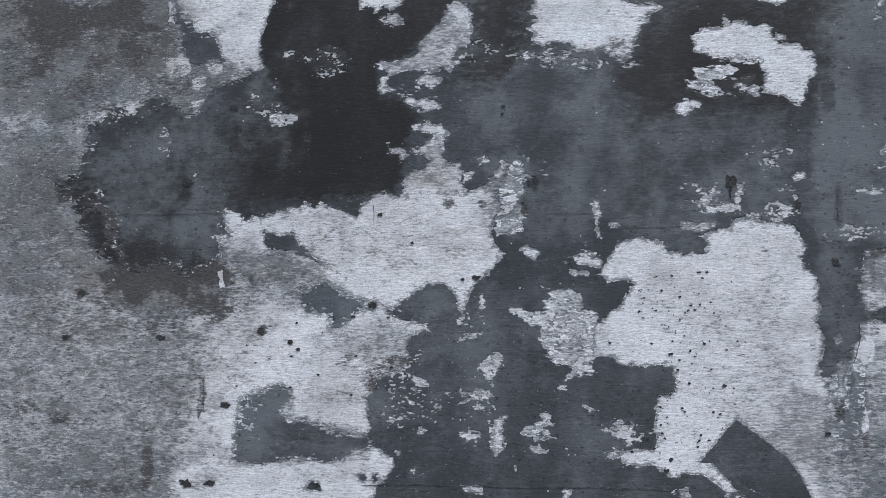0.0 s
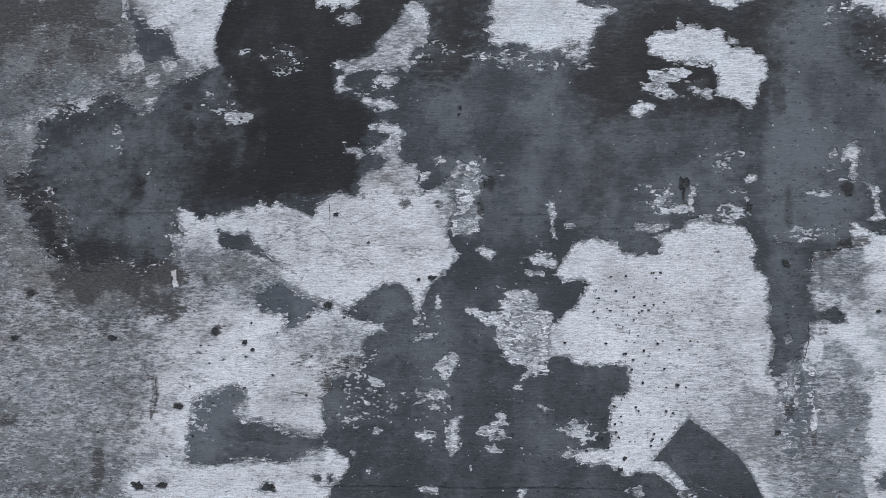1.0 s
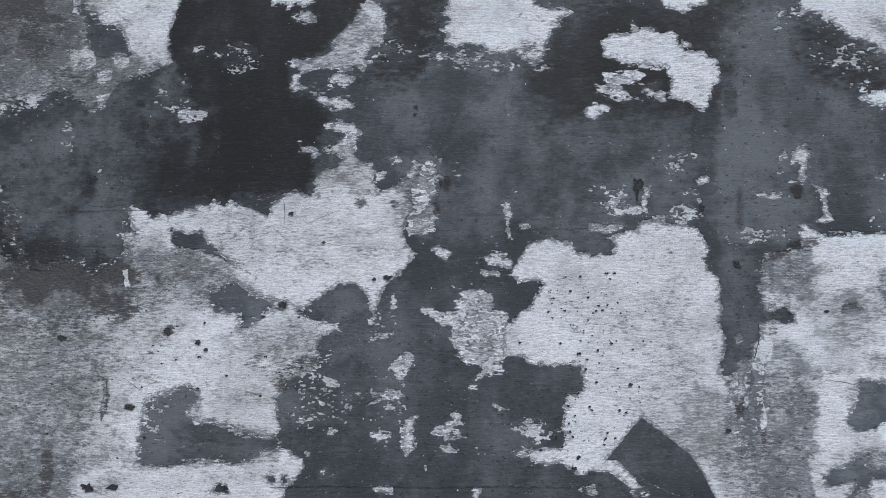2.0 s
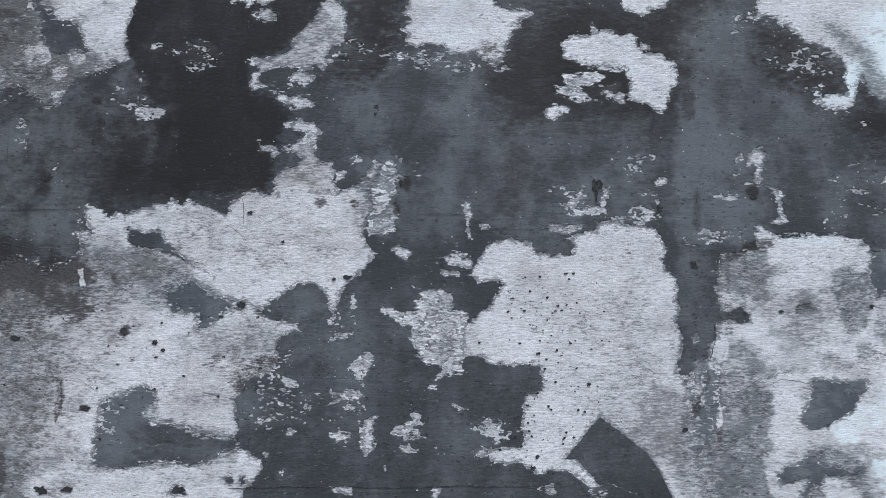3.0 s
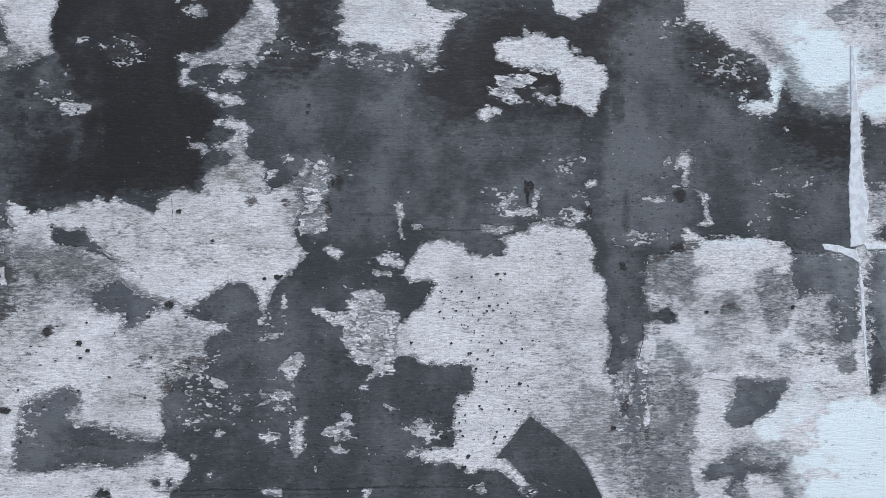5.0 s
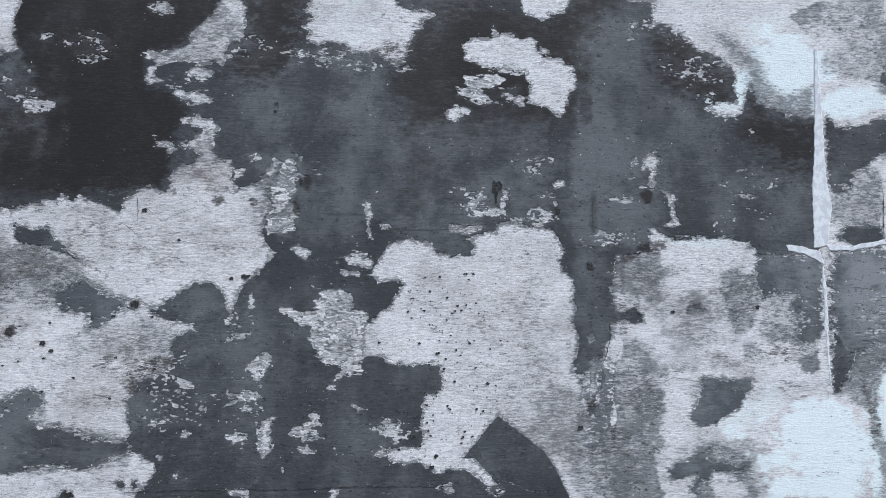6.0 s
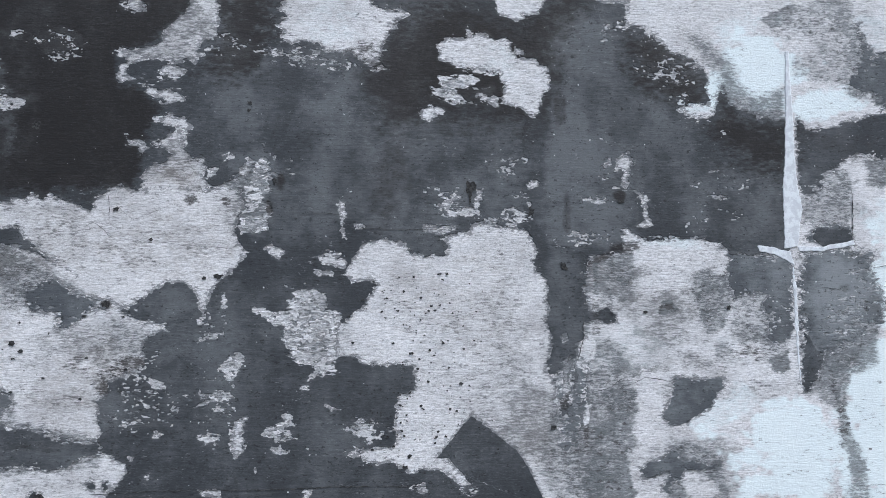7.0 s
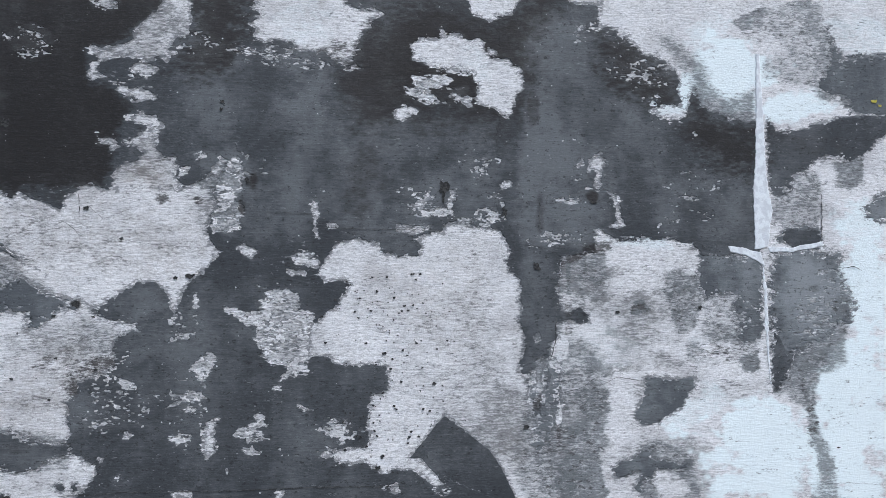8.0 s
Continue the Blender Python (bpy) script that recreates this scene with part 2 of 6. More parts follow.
def stains(rows, X, Z, seed, uneven=0.75):
    """Soft uneven blots: (x, z, half width, half height, strength, turn in degrees)."""
    out = np.zeros(X.shape)
    wob = rough_field(X, Z, 0.08, 5, seed, 1.5, 0.7) * uneven
    for x, z, rx, rz, strength, turn in rows:
        reach = 2.2 * max(rx, rz)
        near = (np.abs(X - x) < reach) & (np.abs(Z - z) < reach)
        if not near.any():
            continue
        c, s = math.cos(radians(turn)), math.sin(radians(turn))
        px, pz = X[near] - x, Z[near] - z
        r = np.sqrt(((px * c + pz * s) / rx) ** 2 + ((pz * c - px * s) / rz) ** 2) + wob[near]
        k = np.clip((1.45 - r) / 1.1, 0, 1)
        out[near] = np.maximum(out[near], strength * k * k * (3 - 2 * k))
    return out


def relief(X, Z):
    """How far the uneven wall stands proud of its plane, in metres."""
    return 0.004 * rough_field(X, Z, 0.9, 2, 5) + 0.0012 * rough_field(X, Z, 0.22, 2, 9, 1.5)


# Blots: WORN thins a dark coat, FADE bleaches it, SOOT blackens, GREY soils the white wall, WHITE turns it a cool
# bright white, WARM is rusty dirt.
WORN = [
    (-0.752, 1.393, 0.112, 0.060, 0.38, 0), (-0.304, 1.180, 0.056, 0.056, 0.42, 0), (-0.318, 1.067, 0.084, 0.084, 0.36, 0),
    (-0.176, 1.025, 0.075, 0.042, 0.42, 0), (-0.532, 1.123, 0.084, 0.084, 0.40, 0),
    (0.249, 1.922, 0.056, 0.039, 0.75, 0), (0.270, 1.873, 0.054, 0.015, 0.60, 0), (0.343, 1.888, 0.034, 0.024, 0.55, 0),
    (0.314, 1.959, 0.075, 0.014, 0.70, 0), (0.213, 1.893, 0.025, 0.021, 0.60, 0), (-0.547, 2.104, 0.036, 0.020, 0.60, 0),
    (-0.725, 2.008, 0.068, 0.027, 0.42, 0), (-0.545, 1.980, 0.051, 0.018, 0.85, 0),
]
WORN += [
    (-0.450, 1.980, 0.068, 0.024, 0.85, 0), (-0.556, 1.915, 0.039, 0.013, 0.65, 0), (-0.464, 1.933, 0.027, 0.017, 0.75, 0),
    (-0.456, 1.873, 0.045, 0.024, 0.70, 0), (-0.473, 1.814, 0.036, 0.013, 0.75, 0), (-0.428, 1.782, 0.031, 0.021, 0.80, 0),
    (-0.462, 1.753, 0.060, 0.025, 0.85, 0), (-0.500, 1.903, 0.075, 0.045, 0.35, 0), (-0.390, 1.880, 0.084, 0.045, 0.30, 0),
    (-0.369, 1.977, 0.084, 0.020, 0.35, 0), (-0.136, 1.990, 0.090, 0.030, 0.60, 0), (-0.019, 1.960, 0.084, 0.024, 0.50, 0),
    (-0.222, 1.697, 0.038, 0.063, 0.65, 0), (-0.250, 1.595, 0.056, 0.056, 0.55, 0),
]
WORN += [
    (-0.309, 1.726, 0.024, 0.012, 0.70, 0), (-0.005, 1.638, 0.014, 0.056, 0.45, 0), (-0.022, 1.594, 0.011, 0.037, 0.95, 0),
    (0.398, 1.724, 0.045, 0.031, 0.45, 0), (0.268, 1.623, 0.039, 0.042, 0.50, 0), (0.246, 1.551, 0.056, 0.020, 0.70, 0),
    (0.318, 1.608, 0.020, 0.030, 0.70, 0), (0.410, 1.572, 0.090, 0.020, 0.60, 0), (0.212, 1.849, 0.033, 0.017, 0.75, 0),
    (0.468, 1.601, 0.020, 0.028, 0.40, 0), (0.706, 1.716, 0.014, 0.035, 0.85, 15), (0.670, 1.716, 0.021, 0.008, 0.60, 25),
    (0.761, 1.629, 0.020, 0.031, 0.80, 0), (0.698, 1.694, 0.045, 0.060, 0.35, 0),
]
WORN += [
    (0.581, 1.521, 0.084, 0.021, 0.50, 0), (0.538, 1.507, 0.028, 0.017, 0.60, 0), (0.606, 1.378, 0.021, 0.060, 0.45, 0),
    (-0.287, 1.197, 0.031, 0.053, 0.61, 0), (-0.315, 1.116, 0.048, 0.022, 0.49, 0), (-0.343, 1.022, 0.039, 0.036, 0.56, 0),
    (-0.286, 1.014, 0.021, 0.048, 0.85, 0), (-0.176, 1.028, 0.051, 0.025, 0.59, 0), (-0.153, 1.062, 0.017, 0.020, 0.66, 0),
    (-0.175, 0.986, 0.028, 0.013, 0.70, 0), (-0.477, 1.027, 0.013, 0.010, 0.85, 0), (-0.487, 1.151, 0.033, 0.020, 0.48, 0),
    (-0.503, 1.095, 0.063, 0.017, 0.45, -25), (-0.553, 1.067, 0.083, 0.031, 0.45, 0),
]
WORN += [
    (-0.048, 1.098, 0.020, 0.013, 0.61, -30), (-0.344, 0.888, 0.031, 0.010, 0.74, 0), (-0.105, 0.883, 0.013, 0.017, 0.57, 0),
    (-0.494, 0.930, 0.014, 0.008, 0.74, 0), (-0.102, 0.983, 0.007, 0.020, 0.49, 20), (-0.232, 0.941, 0.004, 0.010, 0.66, 0),
    (-0.363, 1.293, 0.075, 0.063, 0.34, 0), (-0.313, 1.322, 0.015, 0.042, 0.49, 0), (-0.547, 1.137, 0.053, 0.035, 0.41, 0),
    (0.051, 1.026, 0.056, 0.049, 0.53, 0), (0.001, 0.977, 0.042, 0.014, 0.57, 0), (-0.163, 1.407, 0.060, 0.027, 0.33, 0),
    (-0.048, 1.465, 0.042, 0.022, 0.61, 0), (0.303, 0.887, 0.028, 0.014, 0.66, 0),
]
WORN += [
    (0.261, 0.922, 0.035, 0.014, 0.66, -45), (0.163, 0.894, 0.020, 0.011, 0.49, 0), (-0.549, 1.322, 0.056, 0.020, 0.33, 0),
    (-0.449, 1.322, 0.070, 0.028, 0.29, 0), (-0.862, 1.847, 0.045, 0.021, 0.62, 10), (-0.898, 1.898, 0.080, 0.053, 0.50, 0),
    (-1.010, 1.917, 0.064, 0.048, 0.30, 0), (-1.182, 1.791, 0.016, 0.040, 0.55, 0), (-1.364, 1.659, 0.024, 0.018, 0.85, 0),
    (-1.093, 1.673, 0.022, 0.039, 0.50, 0), (-1.174, 2.002, 0.051, 0.048, 0.50, 0), (-1.078, 2.092, 0.051, 0.016, 0.30, 0),
    (-1.114, 1.505, 0.160, 0.060, 0.22, 0), (-1.210, 1.460, 0.128, 0.024, 0.40, 0),
]
WORN += [
    (-1.280, 1.646, 0.112, 0.096, 0.12, 0), (0.959, 1.681, 0.048, 0.060, 0.40, 0), (1.035, 1.592, 0.048, 0.060, 0.35, 0),
    (0.911, 1.590, 0.021, 0.075, 0.40, 0), (1.084, 1.683, 0.064, 0.030, 0.30, 0), (0.871, 1.998, 0.040, 0.048, 0.50, 0),
    (0.779, 2.041, 0.064, 0.045, 0.35, 0), (0.931, 1.847, 0.096, 0.019, 0.40, 0), (1.242, 1.655, 0.064, 0.048, 0.55, 0),
    (1.437, 1.720, 0.048, 0.032, 0.40, 0), (1.406, 1.766, 0.064, 0.048, 0.35, 0), (1.106, 1.293, 0.048, 0.075, 0.45, 0),
    (0.918, 1.132, 0.015, 0.056, 0.35, 0), (1.396, 1.953, 0.048, 0.045, 0.45, 0),
]
WORN += [
    (1.332, 1.982, 0.048, 0.048, 0.40, 0), (1.327, 1.323, 0.048, 0.045, 0.50, 0), (1.286, 2.090, 0.068, 0.064, 0.30, 0),
    (0.977, 1.803, 0.022, 0.038, 0.35, 0), (1.088, 1.844, 0.080, 0.012, 0.35, 0),
]
WORN += [
    (0.855, 1.952, 0.087, 0.080, 0.52, 0), (0.763, 1.995, 0.065, 0.072, 0.42, 0), (0.687, 2.068, 0.058, 0.029, 0.50, 0),
    (0.779, 2.049, 0.058, 0.036, 0.50, 0), (0.895, 1.56, 0.022, 0.036, 0.40, 0), (1.146, 1.639, 0.029, 0.058, 0.40, 0),
    (0.637, 1.623, 0.051, 0.012, 0.50, 0), (0.561, 1.512, 0.087, 0.014, 0.50, 0), (0.378, 1.703, 0.058, 0.051, 0.50, 0),
    (0.459, 1.616, 0.020, 0.029, 0.50, 0), (-0.219, 1.654, 0.058, 0.072, 0.45, 0), (-0.248, 1.552, 0.043, 0.029, 0.50, 0),
    (-0.161, 1.697, 0.043, 0.043, 0.42, 0), (-0.455, 1.909, 0.087, 0.043, 0.50, 0), (-0.727, 2.006, 0.072, 0.036, 0.50, 0),
    (-0.843, 2.024, 0.043, 0.017, 0.50, 0), (-0.829, 2.154, 0.029, 0.029, 0.45, 0), (-0.925, 1.905, 0.051, 0.058, 0.42, 0),
    (-0.87, 1.85, 0.023, 0.014, 0.80, 0), (-0.954, 1.837, 0.036, 0.022, 0.35, 0), (-0.315, 2.002, 0.058, 0.043, 0.40, 0),
    (-0.381, 1.885, 0.043, 0.022, 0.45, 0), (-0.523, 1.135, 0.058, 0.072, 0.45, 0), (-0.45, 1.093, 0.072, 0.043, 0.40, 0),
    (-0.349, 1.322, 0.087, 0.058, 0.38, 0), (0.048, 1.027, 0.043, 0.036, 0.55, 0),
]
WORN += [
    (0.278, 1.59, 0.087, 0.036, 0.66, 0), (0.417, 1.581, 0.072, 0.029, 0.66, 0), (0.209, 1.648, 0.043, 0.058, 0.35, 0),
    (0.391, 1.66, 0.072, 0.043, 0.35, 0), (-0.073, 1.974, 0.131, 0.029, 0.50, 0), (-0.894, 1.874, 0.043, 0.043, 0.50, 0),
    (0.897, 1.665, 0.029, 0.022, 0.50, 0), (1.021, 1.667, 0.043, 0.029, 0.45, 0), (0.473, 1.761, 0.043, 0.029, 0.40, 0),
    (0.638, 1.78, 0.036, 0.012, 0.50, 0), (0.959, 1.696, 0.058, 0.014, 0.45, 0), (-0.493, 1.064, 0.087, 0.029, 0.50, 0),
    (-0.568, 1.264, 0.043, 0.029, 0.45, 0),
]
WORN += [
    (-0.952, 1.017, 0.043, 0.087, 0.46, 0), (-0.924, 1.118, 0.058, 0.029, 0.40, 0), (-0.886, 1.097, 0.043, 0.036, 0.30, 0),
    (-0.921, 0.957, 0.072, 0.020, 0.45, 0), (-0.48, 1.264, 0.058, 0.058, 0.40, 0), (-0.437, 1.308, 0.058, 0.029, 0.42, 0),
]
WORN += [
    (1.312, 1.323, 0.072, 0.058, 0.56, 0), (1.354, 1.413, 0.043, 0.058, 0.50, 0), (1.263, 1.293, 0.043, 0.029, 0.50, 0),
    (0.428, 1.716, 0.058, 0.036, 0.50, 0), (0.443, 1.628, 0.043, 0.022, 0.50, 0),
]

FADE = [
    (1.304, 1.353, 0.096, 0.135, 0.90, 0), (0.548, 1.293, 0.056, 0.182, 0.60, 0), (0.212, 1.768, 0.098, 0.090, 0.40, 0),
    (0.917, 1.117, 0.080, 0.060, 0.40, 0), (1.078, 1.412, 0.075, 0.090, 0.40, 0), (0.024, 1.710, 0.154, 0.195, 0.70, 0),
    (-0.005, 1.623, 0.126, 0.120, 0.80, 0), (-0.304, 1.123, 0.168, 0.168, 0.35, 0), (-0.362, 1.265, 0.098, 0.098, 0.50, 0),
    (0.397, 1.637, 0.098, 0.084, 0.80, 0), (0.555, 1.694, 0.067, 0.180, 0.80, 0), (0.268, 1.652, 0.098, 0.098, 0.70, 0),
    (-0.886, 1.086, 0.080, 0.045, 0.70, 0), (-0.747, 0.987, 0.135, 0.028, 0.40, 0),
]
FADE += [
    (-0.106, 1.696, 0.084, 0.180, 0.50, 0), (-0.077, 1.551, 0.084, 0.075, 0.50, 0), (1.051, 1.607, 0.096, 0.075, 0.50, 0),
    (-1.167, 1.721, 0.224, 0.135, 0.45, 0), (-0.034, 1.842, 0.060, 0.165, 0.90, 0), (-0.048, 1.667, 0.042, 0.112, 0.55, 0),
    (0.082, 1.842, 0.042, 0.135, 0.00, 0), (-0.179, 1.858, 0.075, 0.056, 0.35, 0), (-0.135, 1.580, 0.090, 0.090, 0.35, 0),
    (0.604, 2.002, 0.045, 0.098, 0.55, 0), (0.571, 1.767, 0.049, 0.180, 0.60, 0), (0.414, 1.811, 0.084, 0.030, 0.30, 0),
    (0.255, 1.753, 0.070, 0.090, 0.45, 0), (0.536, 1.378, 0.042, 0.135, 0.35, 0),
]
FADE += [
    (-1.228, 1.676, 0.022, 0.180, 0.70, 0), (-1.281, 1.677, 0.096, 0.112, 0.55, 0), (-1.095, 1.750, 0.032, 0.135, 0.40, 0),
    (-1.366, 1.757, 0.064, 0.096, 0.45, 0), (-0.898, 1.898, 0.096, 0.045, 0.35, 0), (-1.163, 1.521, 0.128, 0.060, 0.40, 0),
    (-0.445, 0.997, 0.126, 0.056, 0.12, 0), (0.078, 0.900, 0.090, 0.028, 0.10, 0), (1.021, 1.652, 0.060, 0.105, 0.35, 0),
    (0.911, 1.620, 0.026, 0.090, 0.50, 0), (1.283, 1.443, 0.080, 0.075, 0.40, 0), (0.696, 1.579, 0.056, 0.084, 0.35, 0),
    (0.354, 1.666, 0.060, 0.070, 0.35, 0),
]
FADE += [
    (0.564, 1.883, 0.058, 0.159, 0.60, 0), (0.655, 1.961, 0.087, 0.131, 0.50, 0), (0.7, 1.826, 0.101, 0.072, 0.40, 0),
    (0.562, 1.704, 0.072, 0.101, 0.60, 0), (0.666, 1.587, 0.072, 0.058, 0.60, 0), (0.896, 1.605, 0.036, 0.072, 0.70, 0),
    (1.021, 1.682, 0.058, 0.058, 0.50, 0), (1.066, 1.577, 0.058, 0.043, 0.50, 0), (1.001, 1.456, 0.087, 0.043, 0.50, 0),
    (-0.038, 1.767, 0.041, 0.159, 0.50, 0), (-0.025, 1.651, 0.087, 0.087, 0.40, 0),
]
FADE += [
    (0.369, 1.803, 0.101, 0.043, 0.60, 0), (0.398, 1.701, 0.116, 0.072, 0.70, 0), (0.517, 1.629, 0.087, 0.087, 0.80, 0),
    (0.637, 1.705, 0.072, 0.087, 0.70, 0), (0.565, 2.019, 0.072, 0.101, 0.70, 0), (0.681, 1.528, 0.087, 0.029, 0.70, 0),
    (0.822, 1.799, 0.087, 0.058, 0.40, 0), (0.545, 1.38, 0.043, 0.087, 0.50, 0),
    (-0.894, 1.904, 0.065, 0.065, 0.70, 0), (-0.971, 1.89, 0.058, 0.058, 0.40, 0), (-0.314, 1.846, 0.058, 0.072, 0.50, 0),
    (-0.567, 1.092, 0.087, 0.058, 0.40, 0), (-0.708, 1.705, 0.087, 0.029, 0.25, 0),
]
FADE += [
    (-0.893, 1.089, 0.087, 0.058, 0.90, 0), (-0.914, 0.996, 0.087, 0.043, 0.80, 0), (-0.234, 1.625, 0.065, 0.131, 1.00, 0),
    (-0.169, 1.58, 0.072, 0.087, 0.90, 0), (0.398, 1.657, 0.101, 0.072, 0.90, 0), (0.531, 1.585, 0.087, 0.072, 0.90, 0),
    (0.636, 1.601, 0.087, 0.072, 0.90, 0), (0.751, 1.707, 0.043, 0.072, 0.60, 0), (0.867, 1.71, 0.058, 0.058, 0.40, 0),
    (-0.075, 1.579, 0.087, 0.087, 0.60, 0), (-0.3, 1.802, 0.058, 0.058, 0.60, 0),
]
FADE += [
    (-1.267, 1.77, 0.087, 0.087, 0.80, 0), (-1.279, 1.584, 0.087, 0.072, 0.70, 0), (-1.115, 1.566, 0.072, 0.043, 0.60, 0),
    (0.82, 1.709, 0.043, 0.029, 0.30, 0), (-0.437, 1.351, 0.058, 0.043, 0.60, 0), (-0.306, 1.322, 0.087, 0.087, 0.50, 0),
    (-0.45, 1.136, 0.087, 0.087, 0.35, 0), (-0.076, 1.35, 0.087, 0.058, 0.50, 0),
]
FADE += [
    (1.313, 1.368, 0.101, 0.087, 0.90, 0), (0.384, 1.774, 0.087, 0.072, 0.60, 0), (0.383, 1.583, 0.072, 0.058, 0.60, 0),
    (0.636, 1.557, 0.072, 0.043, 0.70, 0), (-0.863, 1.873, 0.072, 0.072, 0.70, 0), (-0.815, 1.751, 0.058, 0.058, 0.30, 0),
]

SOOT = [
    (-0.550, 1.205, 0.028, 0.014, 0.60, 0), (-0.599, 1.265, 0.024, 0.010, 0.50, 0), (-0.734, 1.208, 0.028, 0.017, 0.35, 0),
    (-0.604, 1.137, 0.024, 0.020, 0.60, 0), (-0.590, 1.177, 0.020, 0.011, 0.50, 0), (-0.897, 1.286, 0.016, 0.025, 0.70, -35),
    (-0.935, 1.233, 0.048, 0.009, 0.45, 30), (-0.688, 1.205, 0.036, 0.018, 0.40, 0), (-0.811, 1.437, 0.056, 0.014, 0.35, 0),
    (0.626, 1.322, 0.015, 0.042, 0.50, 0), (-1.531, 2.147, 0.102, 0.104, 0.95, 0), (-1.319, 2.168, 0.119, 0.080, 0.85, 0),
    (-1.632, 2.070, 0.085, 0.068, 0.50, 0), (-1.423, 1.965, 0.102, 0.048, 0.45, 0),
]
SOOT += [
    (-1.140, 1.969, 0.080, 0.048, 0.40, 0), (-1.283, 2.054, 0.051, 0.045, 0.60, 0), (-1.391, 2.035, 0.061, 0.035, 0.50, 0),
    (-1.337, 1.895, 0.044, 0.019, 0.70, 0), (-1.654, 2.185, 0.072, 0.068, 0.40, 0), (-1.239, 1.323, 0.192, 0.060, 0.35, 0),
    (-1.110, 1.323, 0.096, 0.045, 0.35, 0), (-1.465, 1.685, 0.051, 0.018, 0.90, -30), (-1.396, 1.617, 0.037, 0.054, 0.95, -20),
    (-1.344, 1.539, 0.044, 0.060, 0.95, -15), (-1.283, 1.438, 0.080, 0.075, 0.90, 0), (-1.177, 1.437, 0.176, 0.054, 0.80, 0),
    (-1.045, 1.431, 0.060, 0.039, 0.90, 0), (-1.225, 1.384, 0.044, 0.060, 0.60, 0),
]
SOOT += [
    (-1.081, 1.436, 0.064, 0.036, 0.80, 0), (-1.023, 1.353, 0.048, 0.036, 0.75, -40), (-1.161, 1.414, 0.187, 0.083, 0.50, 0),
    (-1.297, 1.354, 0.112, 0.060, 0.40, 0), (-1.007, 1.794, 0.176, 0.120, 0.30, 0), (0.097, 1.915, 0.070, 0.135, 0.50, 0),
    (-0.253, 2.050, 0.090, 0.105, 0.35, 0), (0.096, 1.652, 0.056, 0.120, 0.50, 0),
    (0.537, 1.884, 0.018, 0.090, 0.55, 0), (0.554, 1.593, 0.010, 0.060, 0.45, 0), (0.697, 1.636, 0.017, 0.015, 0.90, 0),
    (0.708, 1.500, 0.056, 0.020, 0.80, 15), (0.639, 1.471, 0.045, 0.011, 0.80, 25),
]
SOOT += [
    (1.278, 1.787, 0.160, 0.045, 0.40, 0), (1.131, 1.669, 0.048, 0.120, 0.35, 0), (-0.178, 1.667, 0.014, 0.027, 0.90, 0),
    (-0.207, 1.587, 0.015, 0.030, 0.90, 0), (0.545, 1.096, 0.020, 0.034, 0.70, 0), (0.599, 1.027, 0.011, 0.056, 0.60, 0),
    (0.815, 1.344, 0.033, 0.015, 0.70, 0), (1.058, 1.234, 0.080, 0.018, 0.50, 0), (1.295, 1.398, 0.022, 0.012, 0.45, 0),
    (1.376, 1.346, 0.022, 0.027, 0.40, 0), (1.280, 1.070, 0.013, 0.070, 0.60, 0),
]
SOOT += [
    (-0.986, 1.879, 0.014, 0.013, 0.90, 0), (-0.976, 1.824, 0.010, 0.013, 0.90, 0), (-0.782, 1.796, 0.017, 0.016, 0.90, 0),
    (-1.109, 1.679, 0.023, 0.022, 0.90, 0), (-0.936, 1.675, 0.014, 0.009, 0.70, 0), (-0.314, 1.611, 0.013, 0.013, 0.80, 0),
    (-0.402, 1.612, 0.020, 0.012, 0.70, 0), (-1.117, 1.65, 0.032, 0.032, 0.70, 0), (-1.582, 2.117, 0.058, 0.058, 0.60, 0),
    (-1.514, 2.146, 0.043, 0.058, 0.60, 0), (-1.376, 2.091, 0.058, 0.036, 0.50, 0), (-1.274, 2.062, 0.026, 0.020, 0.70, 0),
    (-1.302, 2.151, 0.014, 0.043, 0.70, 0), (-1.428, 2.141, 0.029, 0.029, 0.40, 0), (-1.629, 1.973, 0.058, 0.029, 0.40, 0),
    (-1.48, 1.642, 0.036, 0.017, 0.80, 0), (-1.274, 1.384, 0.043, 0.029, 0.60, 0), (-1.161, 1.414, 0.072, 0.036, 0.50, 0),
    (-1.414, 1.385, 0.013, 0.010, 0.80, 0), (-1.47, 1.051, 0.023, 0.020, 0.60, 0), (-1.579, 1.077, 0.072, 0.029, 0.40, 0),
    (-1.085, 0.885, 0.029, 0.014, 0.70, 0), (-1.213, 0.918, 0.013, 0.051, 0.70, 0), (-1.341, 0.87, 0.131, 0.022, 0.50, 0),
    (-0.75, 1.005, 0.087, 0.014, 0.40, 0),
]
SOOT += [
    (-0.874, 1.663, 0.072, 0.022, 0.40, 0), (-1.014, 1.74, 0.058, 0.043, 0.35, 0), (-0.692, 1.66, 0.058, 0.017, 0.50, 0),
    (-1.447, 1.657, 0.051, 0.020, 0.95, 0), (-1.37, 1.593, 0.032, 0.065, 0.95, 0), (-1.252, 1.491, 0.051, 0.036, 0.80, 0),
    (-1.049, 1.459, 0.041, 0.020, 0.90, 0), (-1.08, 1.383, 0.020, 0.043, 0.70, 25), (-0.599, 1.351, 0.020, 0.012, 0.90, 0),
    (-0.395, 1.7, 0.029, 0.017, 0.30, 0),
]

